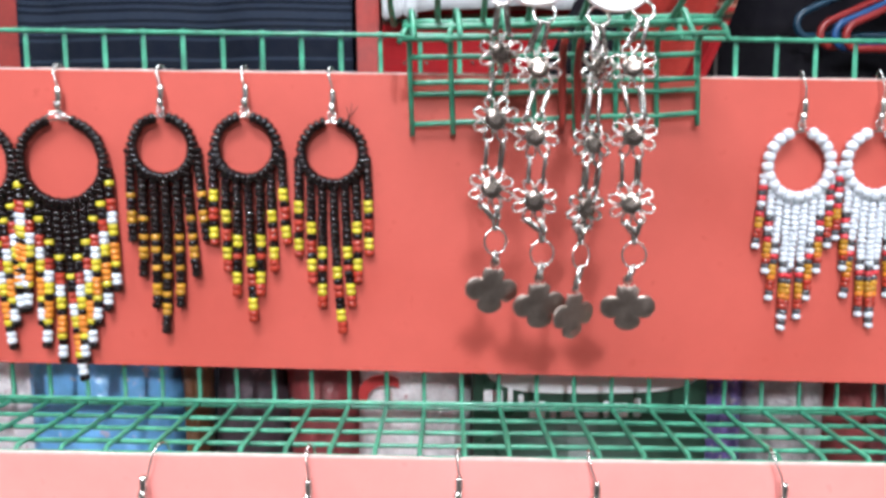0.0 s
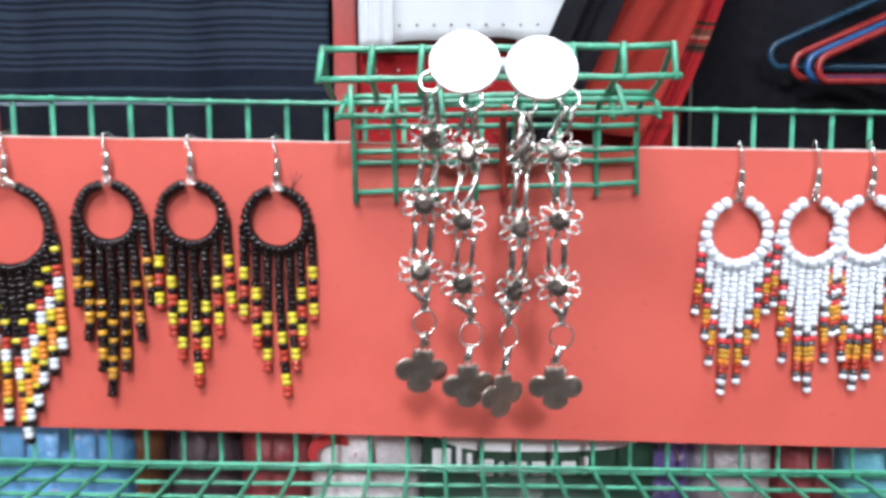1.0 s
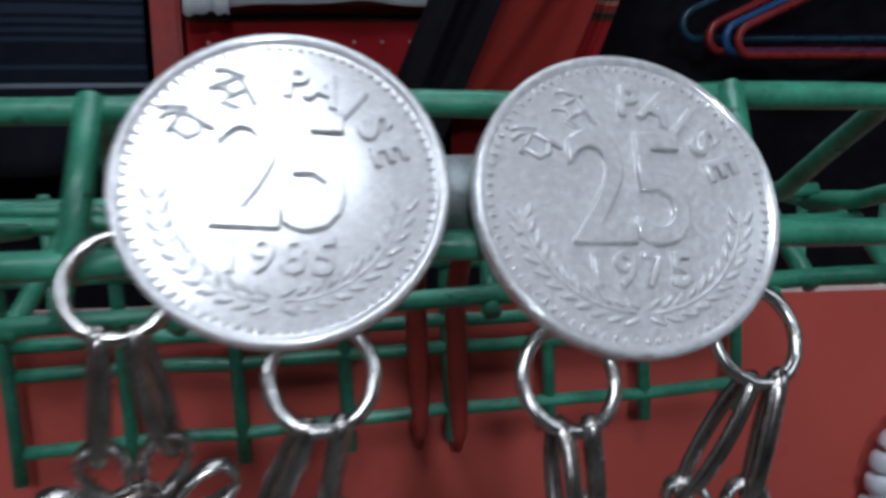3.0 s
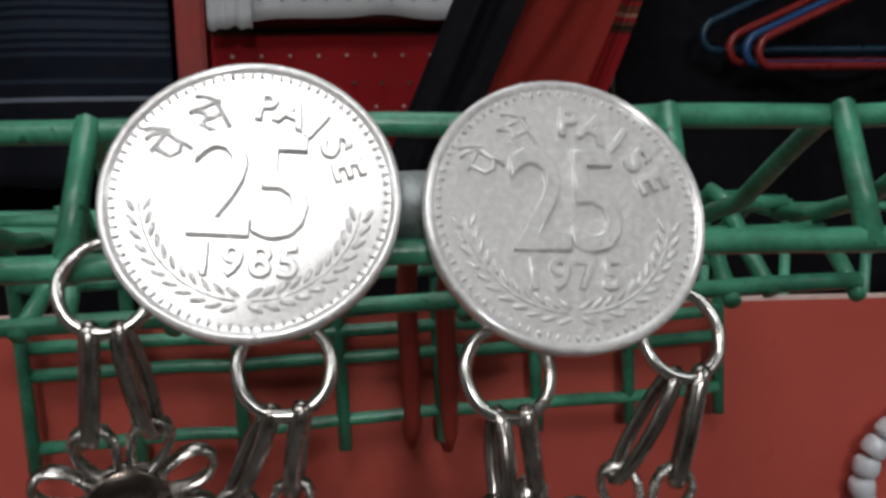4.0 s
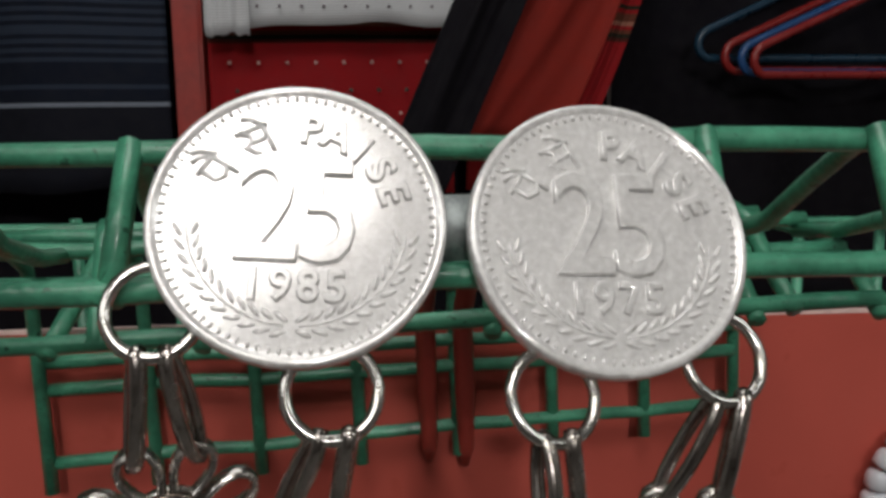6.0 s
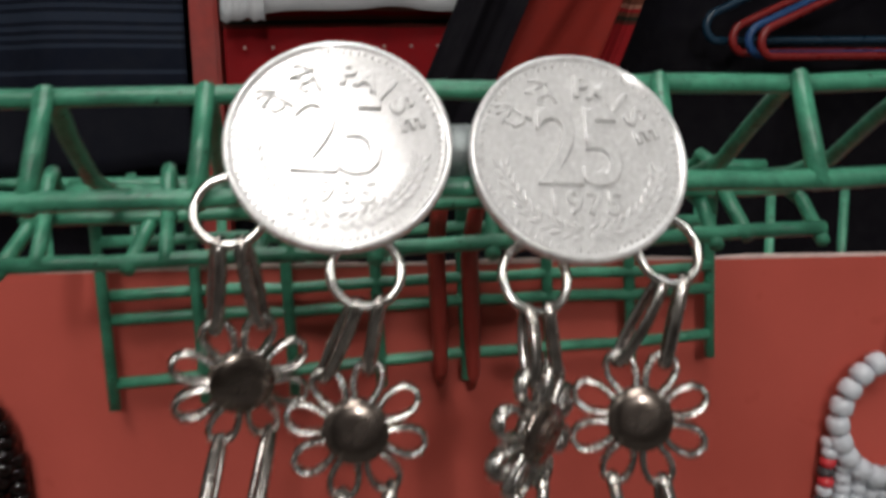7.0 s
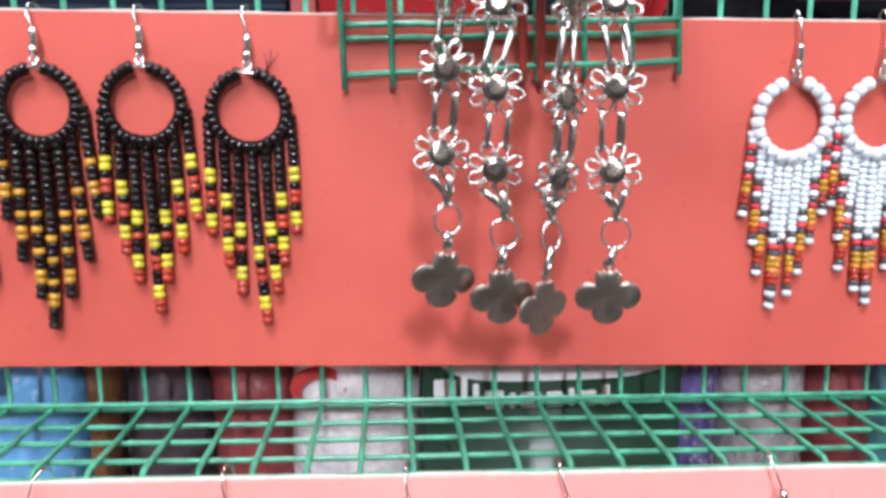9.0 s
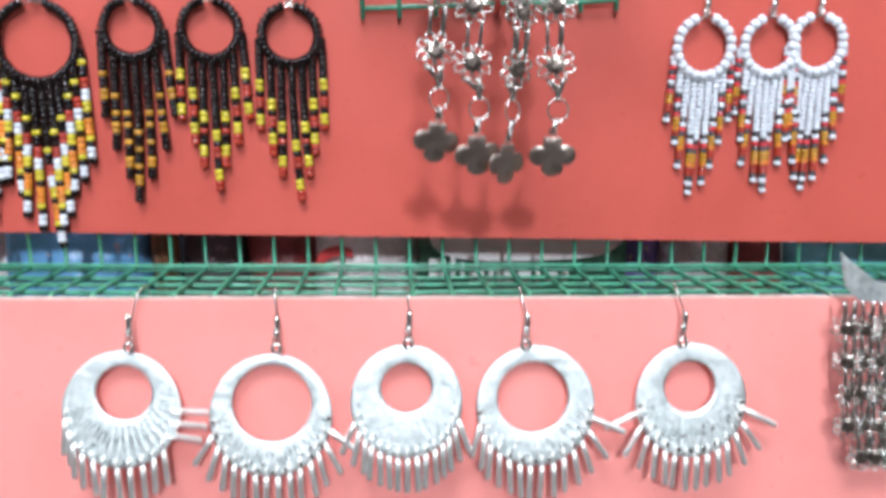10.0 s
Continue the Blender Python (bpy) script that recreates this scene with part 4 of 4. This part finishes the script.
def packet(x0, x1, top, y, mat, label, seed, depth=0.05):
    """A soft wrapped packet, puffed in the middle and creased at its edges."""
    bm = bmesh.new()
    nx, nz = 14, 16
    vs = {}
    z0 = 1.0505
    for s in (-1, 1):
        for i in range(nx + 1):
            for k in range(nz + 1):
                u, v = i / nx, k / nz
                puff = (math.sin(math.pi * u) * math.sin(math.pi * min(1, v * 0.98 + 0.01))) ** 0.4
                wr = 0.006 * noise.noise((u * 5 + seed, v * 7, s)) + 0.003 * noise.noise((u * 13, v * 17 + seed, s))
                vs[s, i, k] = bm.verts.new((x0 + (x1 - x0) * u + 0.002 * noise.noise((v * 6, seed, u)), y + depth / 2 + s * (depth / 2 * puff + 0.0005) + wr * puff, z0 + (top - z0) * v + (0.004 * noise.noise((u * 6, seed, 2)) if k else 0)))
    for i in range(nx):
        for k in range(nz):
            for s in (-1, 1):
                bm.faces.new((vs[s, i, k], vs[s, i + 1, k], vs[s, i + 1, k + 1], vs[s, i, k + 1]))
    for i in range(nx):
        for k in (0, nz):
            bm.faces.new((vs[-1, i, k], vs[-1, i + 1, k], vs[1, i + 1, k], vs[1, i, k]))
    for k in range(nz):
        for i in (0, nx):
            bm.faces.new((vs[-1, i, k], vs[-1, i, k + 1], vs[1, i, k + 1], vs[1, i, k]))
    ob = part("packet", bm, M[mat], None)
    return tagged(ob, label, "packet", "packets behind the rack")


packet(-0.262, -0.150, 1.345, 0.362, "bag_clear", "milky plastic packet with red print behind the rack", 1)
packet(-0.165, -0.098, 1.352, 0.356, "bag_blue", "shiny blue plastic packet behind the rack", 2)
packet(-0.097, -0.086, 1.350, 0.366, "bag_brown", "thin brown packet wedged behind the rack", 3, 0.03)
packet(-0.087, -0.052, 1.348, 0.372, "bag_dark", "dark crumpled packet behind the rack", 4)
packet(-0.054, -0.018, 1.350, 0.366, "bag_maroon", "dark maroon packet behind the rack", 5)
clear = packet(-0.021, 0.029, 1.344, 0.358, "bag_clear", "clear packet with red and white print", 6)
bm = bmesh.new()
arc = [radians(200 - 150 * k / 14) for k in range(15)]
swirl = [(-0.008 + 0.0105 * math.cos(a), 1.3095 + 0.0085 * math.sin(a)) for a in arc] + [(-0.0065 + 0.0080 * math.cos(a), 1.3078 + 0.0055 * math.sin(a)) for a in arc[::-1]]
low, high = [[bm.verts.new((qx, qy, qz)) for qx, qz in swirl] for qy in (0.3602, 0.3608)]
n = len(swirl)
for k in range(n):
    bm.faces.new((low[k], low[(k + 1) % n], high[(k + 1) % n], high[k]))
for k in range(14):
    bm.faces.new((low[k], low[k + 1], low[n - 2 - k], low[n - 1 - k]))
    bm.faces.new((high[k], high[k + 1], high[n - 2 - k], high[n - 1 - k]))
part("print", bm, M["print_red"], clear, "curved red print on the wrapper", Matrix(), smooth=False)
packet(0.128, 0.152, 1.348, 0.370, "bag_violet", "violet printed plastic packet behind the rack", 8)
packet(0.150, 0.188, 1.346, 0.366, "bag_grey", "grey crumpled plastic packet behind the rack", 9)
packet(0.186, 0.218, 1.346, 0.372, "bag_maroon", "dark maroon packet behind the rack", 10)
packet(0.216, 0.290, 1.346, 0.360, "bag_teal", "light blue plastic packet behind the rack", 11)

bag = thing("green_packet", (0.08, 0.36, 1.0505), "dark green printed packet with a white oval panel", "packet", "packets behind the rack")
bm = bmesh.new()
box(bm, 0.030, 0.129, 0.362, 0.40, 1.0505, 1.350, 0.004)
part("wrapper", bm, M["bag_green"], bag, "", Matrix())
bm = bmesh.new()
panel = [(0.0805 + 0.046 * math.copysign(abs(math.sin(a)) ** 0.55, math.sin(a)), 1.3235 + 0.0145 * math.copysign(abs(math.cos(a)) ** 0.7, math.cos(a))) for a in (k * math.tau / 40 for k in range(40))]
f = bm.faces.new([bm.verts.new((px, 0.3612, pz)) for px, pz in panel])
ext = bmesh.ops.extrude_face_region(bm, geom=[f])
bmesh.ops.translate(bm, verts=[v for v in ext["geom"] if isinstance(v, bmesh.types.BMVert)], vec=(0, 0.0009, 0))
part("panel", bm, M["bag_white"], bag, "white rounded print panel", Matrix(), smooth=False)
px = 0.034
for wdt, hgt in ((0.008, 0.009), (0.0022, 0.010), (0.0022, 0.007), (0.0070, 0.007), (0.0022, 0.006), (0.0075, 0.006), (0.0060, 0.006), (0.0022, 0.007), (0.0060, 0.006), (0.0030, 0.008)):
    bm = bmesh.new()
    z0 = 1.2985 + (0.003 if px < 0.05 else 0.0)
    box(bm, px, px + wdt, 0.3611, 0.3620, z0, z0 + hgt, 0.0003)
    part("print_bar", bm, M["bag_white"], bag, "", Matrix(), smooth=False)
    px += wdt + 0.0022

# ---- textiles and hangers at the back ----
rail = thing("hanging_rail", (0.1, 1.08, 1.97), "dark steel rail across the stall for textiles", "rail")
bm = bmesh.new()
tube(bm, [(-1.8, 1.08, 1.97), (2.0, 1.08, 1.97)], 0.012, 12)
part("bar", bm, M["rail"], rail, "", Matrix())


def hanging(name, x0, x1, z0, z1, y, mat, label, amp=0.012, folds=4.0, sag=0.0, skew=0.0, seed=0.0, category="textile", sweep=None):
    """Cloth over the rail: a folded, waving sheet with thickness; sag bows its hem, skew shifts its foot sideways (sweep: that of its east edge, both in a curve)."""
    at = Matrix.Translation((x0, y, z0))
    bm = bmesh.new()
    nx, nz = 56, 36
    vs = {}
    for s in (0, 1):
        for i in range(nx + 1):
            for k in range(nz + 1):
                u, v = i / nx, k / nz
                w = amp * math.sin(u * folds * math.tau + seed + 1.3 * noise.noise((u * 3, v * 1.5, seed))) + 0.4 * amp * noise.noise((u * 9, v * 4, seed))
                hem = (-sag * math.sin(math.pi * u) + 0.006 * noise.noise((u * 4.3, seed, 7))) * (1 - v)
                vs[s, i, k] = bm.verts.new(((x1 - x0) * u + (skew * (1 - v) if sweep is None else (skew + (sweep - skew) * u) * (1 - v) ** 2), w + s * 0.004, (z1 - z0) * v + hem))
    for i in range(nx):
        for k in range(nz):
            for s in (0, 1):
                bm.faces.new((vs[s, i, k], vs[s, i + 1, k], vs[s, i + 1, k + 1], vs[s, i, k + 1]))
    for i in range(nx):
        for k in (0, nz):
            bm.faces.new((vs[0, i, k], vs[0, i + 1, k], vs[1, i + 1, k], vs[1, i, k]))
    for k in range(nz):
        for i in (0, nx):
            bm.faces.new((vs[0, i, k], vs[0, i, k + 1], vs[1, i, k + 1], vs[1, i, k]))
    ob = part(name, bm, mat, None, at=at)
    return tagged(ob, label, category)


NAVY, LINE, FAINT = (0.008, 0.011, 0.021), (0.2, 0.23, 0.28), (0.026, 0.036, 0.058)
bands = [(0.0, (0.009, 0.010, 0.016))]
for z, c in ((0.066, LINE), (0.080, FAINT), (0.094, LINE)):
    bands += [(z, c), (z + 0.0026, NAVY)]
bands += [(0.102 + 0.0088 * k + (0.0045 if h else 0), FAINT if h == 0 else NAVY) for k in range(11) for h in (0, 1)]
M["striped"] = cloth("striped_navy_cloth", bands)
hanging("striped_cloth", -0.47, -0.089, 1.42, 1.985, 1.0, M["striped"], "navy black cloth with thin pale stripes hanging down", 0.010, 2.3, 0.012)
REDC, DRK, BRN = (0.36, 0.016, 0.020), (0.02, 0.025, 0.016), (0.16, 0.05, 0.03)
M["red_cloth"] = cloth("patterned_red_cloth", [(0.0, REDC), (0.052, (0.25, 0.012, 0.014)), (0.062, REDC), (0.142, (0.10, 0.02, 0.015)), (0.146, DRK), (0.152, BRN), (0.156, REDC), (0.160, (0.4, 0.18, 0.13)), (0.163, BRN), (0.168, REDC), (0.174, DRK), (0.178, REDC)])
red_cloth = hanging("patterned_cloth", -0.056, 0.175, 1.40, 1.985, 1.03, M["red_cloth"], "red woven cloth with dotted and striped borders", 0.004, 1.6)
for row, (z, mat, r) in enumerate(((1.526, "motif", 0.0019), (1.500, "bag_green", 0.0020), (1.478, "motif", 0.0019), (1.452, "bag_green", 0.0020))):
    for k in range(8):
        m = Matrix.Translation((-0.036 + 0.0265 * k + 0.006 * (row % 2), 1.0225, z + 0.001 * noise.noise((k, row, 1))))

        def motif():
            bm = bmesh.new()
            lathe(bm, [(r * 0.3, -0.0006), (r, -0.0005), (r * 0.8, 0.0005), (r * 0.2, 0.0006)], 7, turn("X", 90))
            return to_mesh("motif", bm, M[mat])

        part("motif", shared(("motif", mat), motif), None, red_cloth, "", m)
M["white_cloth"] = cloth("white_cotton", [(0.0, (0.62, 0.64, 0.66)), (0.5, (0.62, 0.64, 0.66))], vary=0.05)
sheet = hanging("white_cloth", -0.05, 0.215, 1.557, 1.985, 0.992, M["white_cloth"], "white cotton cloth with a dotted hem over the red one", 0.006, 1.7)
corner = hanging("white_cloth", -0.052, -0.013, 1.548, 1.985, 0.985, M["white_cloth"], "folded corner of white cotton cloth hanging lower", 0.004, 0.6)
for k in range(11):
    m = Matrix.Translation((-0.006 + 0.0195 * k, 0.9855, 1.5725))

    def dot():
        bm = bmesh.new()
        lathe(bm, [(0.0006, -0.0005), (0.0018, -0.0004), (0.0015, 0.0004), (0.0004, 0.0005)], 7, turn("X", 90))
        return to_mesh("dot", bm, M["bag_dark"])

    part("dot", shared("dot", dot), None, sheet, "", m)
M["dark_cloth"] = cloth("dark_cloth", [(0.0, (0.007, 0.006, 0.009)), (0.3, (0.008, 0.007, 0.011))])
M["maroon_cloth"] = cloth("striped_maroon_cloth", [(0.0, (0.22, 0.012, 0.012)), (0.085, (0.05, 0.012, 0.012))] + [(0.095 + 0.011 * k + 0.005 * h, (0.20, 0.014, 0.014) if h else (0.05, 0.012, 0.012)) for k in range(7) for h in (0, 1)])
M["bright_cloth"] = cloth("plain_red_cloth", [(0.0, (0.29, 0.028, 0.020)), (0.5, (0.29, 0.028, 0.020))])
hanging("dark_scarf", 0.352, 0.418, 1.40, 1.985, 0.968, M["dark_cloth"], "black scarf hanging aslant over the red cloth", 0.006, 1.2, 0.0, -0.263, 2.0)
hanging("striped_scarf", 0.22, 0.36, 1.40, 1.985, 1.05, M["maroon_cloth"], "maroon scarf with dark cross stripes", 0.006, 1.5, 0.0, -0.03, 4.0)
hanging("red_scarf", 0.375, 0.412, 1.445, 1.985, 0.995, M["bright_cloth"], "plain red scarf swept sideways in a curve", 0.008, 1.3, -0.01, -0.275, 1.0, "textile", -0.14)
hanging("red_scarf", 0.405, 0.435, 1.40, 1.985, 1.02, M["red_cloth"], "dull red scarf hanging aslant behind another", 0.006, 0.9, 0.0, -0.16, 3.0, "textile", -0.15)
hanging("black_garment", 0.36, 1.25, 1.25, 1.985, 1.112, M["dark_cloth"], "black garments hanging in a dark row", 0.02, 5.0, 0.0, 0.0, 5.0, "garment")
hanging("black_garment", -0.9, 0.36, 1.0, 1.985, 1.112, M["dark_cloth"], "black cloth hanging behind the coloured textiles", 0.015, 6.0, 0.0, 0.0, 6.0, "garment")
for px0, px1, yy in ((-0.084, -0.058, 1.01), (-0.60, -0.475, 1.03)):
    bm = bmesh.new()
    box(bm, px0, px1, yy, yy + 0.04, 0.0, 2.7, 0.003)
    tagged(part("post", bm, M["post"], None, smooth=False), "red painted wooden post of the stall", "post", kind="structure")


def hanger(x, y, z, mat, label):
    """A plastic clothes hanger: rounded shoulder triangle with a hook over the rail."""
    root = thing("clothes_hanger", (x, y, z), label, "hanger", "plastic clothes hangers")
    pts = []
    half, drop = 0.20, 0.085
    for a in range(9):
        q = radians(110 + 140 * a / 8)
        pts.append((-half + 0.016 + 0.016 * math.cos(q), 0, -drop + 0.016 * math.sin(q)))
    pts += [(0, 0, -drop - 0.016)]
    for a in range(9):
        q = radians(-70 + 140 * a / 8)
        pts.append((half - 0.016 + 0.016 * math.cos(q), 0, -drop + 0.016 * math.sin(q)))
    pts += [(0.03, 0, 0.0), (-0.03, 0, 0.0)]
    bm = bmesh.new()
    tube(bm, pts, 0.0045, 8, True)
    part("frame", bm, M[mat], root)
    bm = bmesh.new()
    up = 1.985 - z
    tube(bm, [(0, 0, 0), (0, 0, up - 0.03), (0.0, (1.08 - y) * 0.4, up - 0.005), (0.0, 1.08 - y, up + 0.002), (0.0, 1.10 - y, up - 0.01)], 0.0025, 8)
    part("hook", bm, M["rail"], root, "thin steel hook")


hanger(0.648, 1.075, 1.632, "teal_pl", "dark teal plastic clothes hanger on the rail")
hanger(0.671, 1.06, 1.618, "red_pl", "red plastic clothes hanger on the rail")
hanger(0.682, 1.045, 1.615, "blue_pl", "blue plastic clothes hanger on the rail")
hanger(0.688, 1.030, 1.612, "red_pl", "red plastic clothes hanger on the rail")
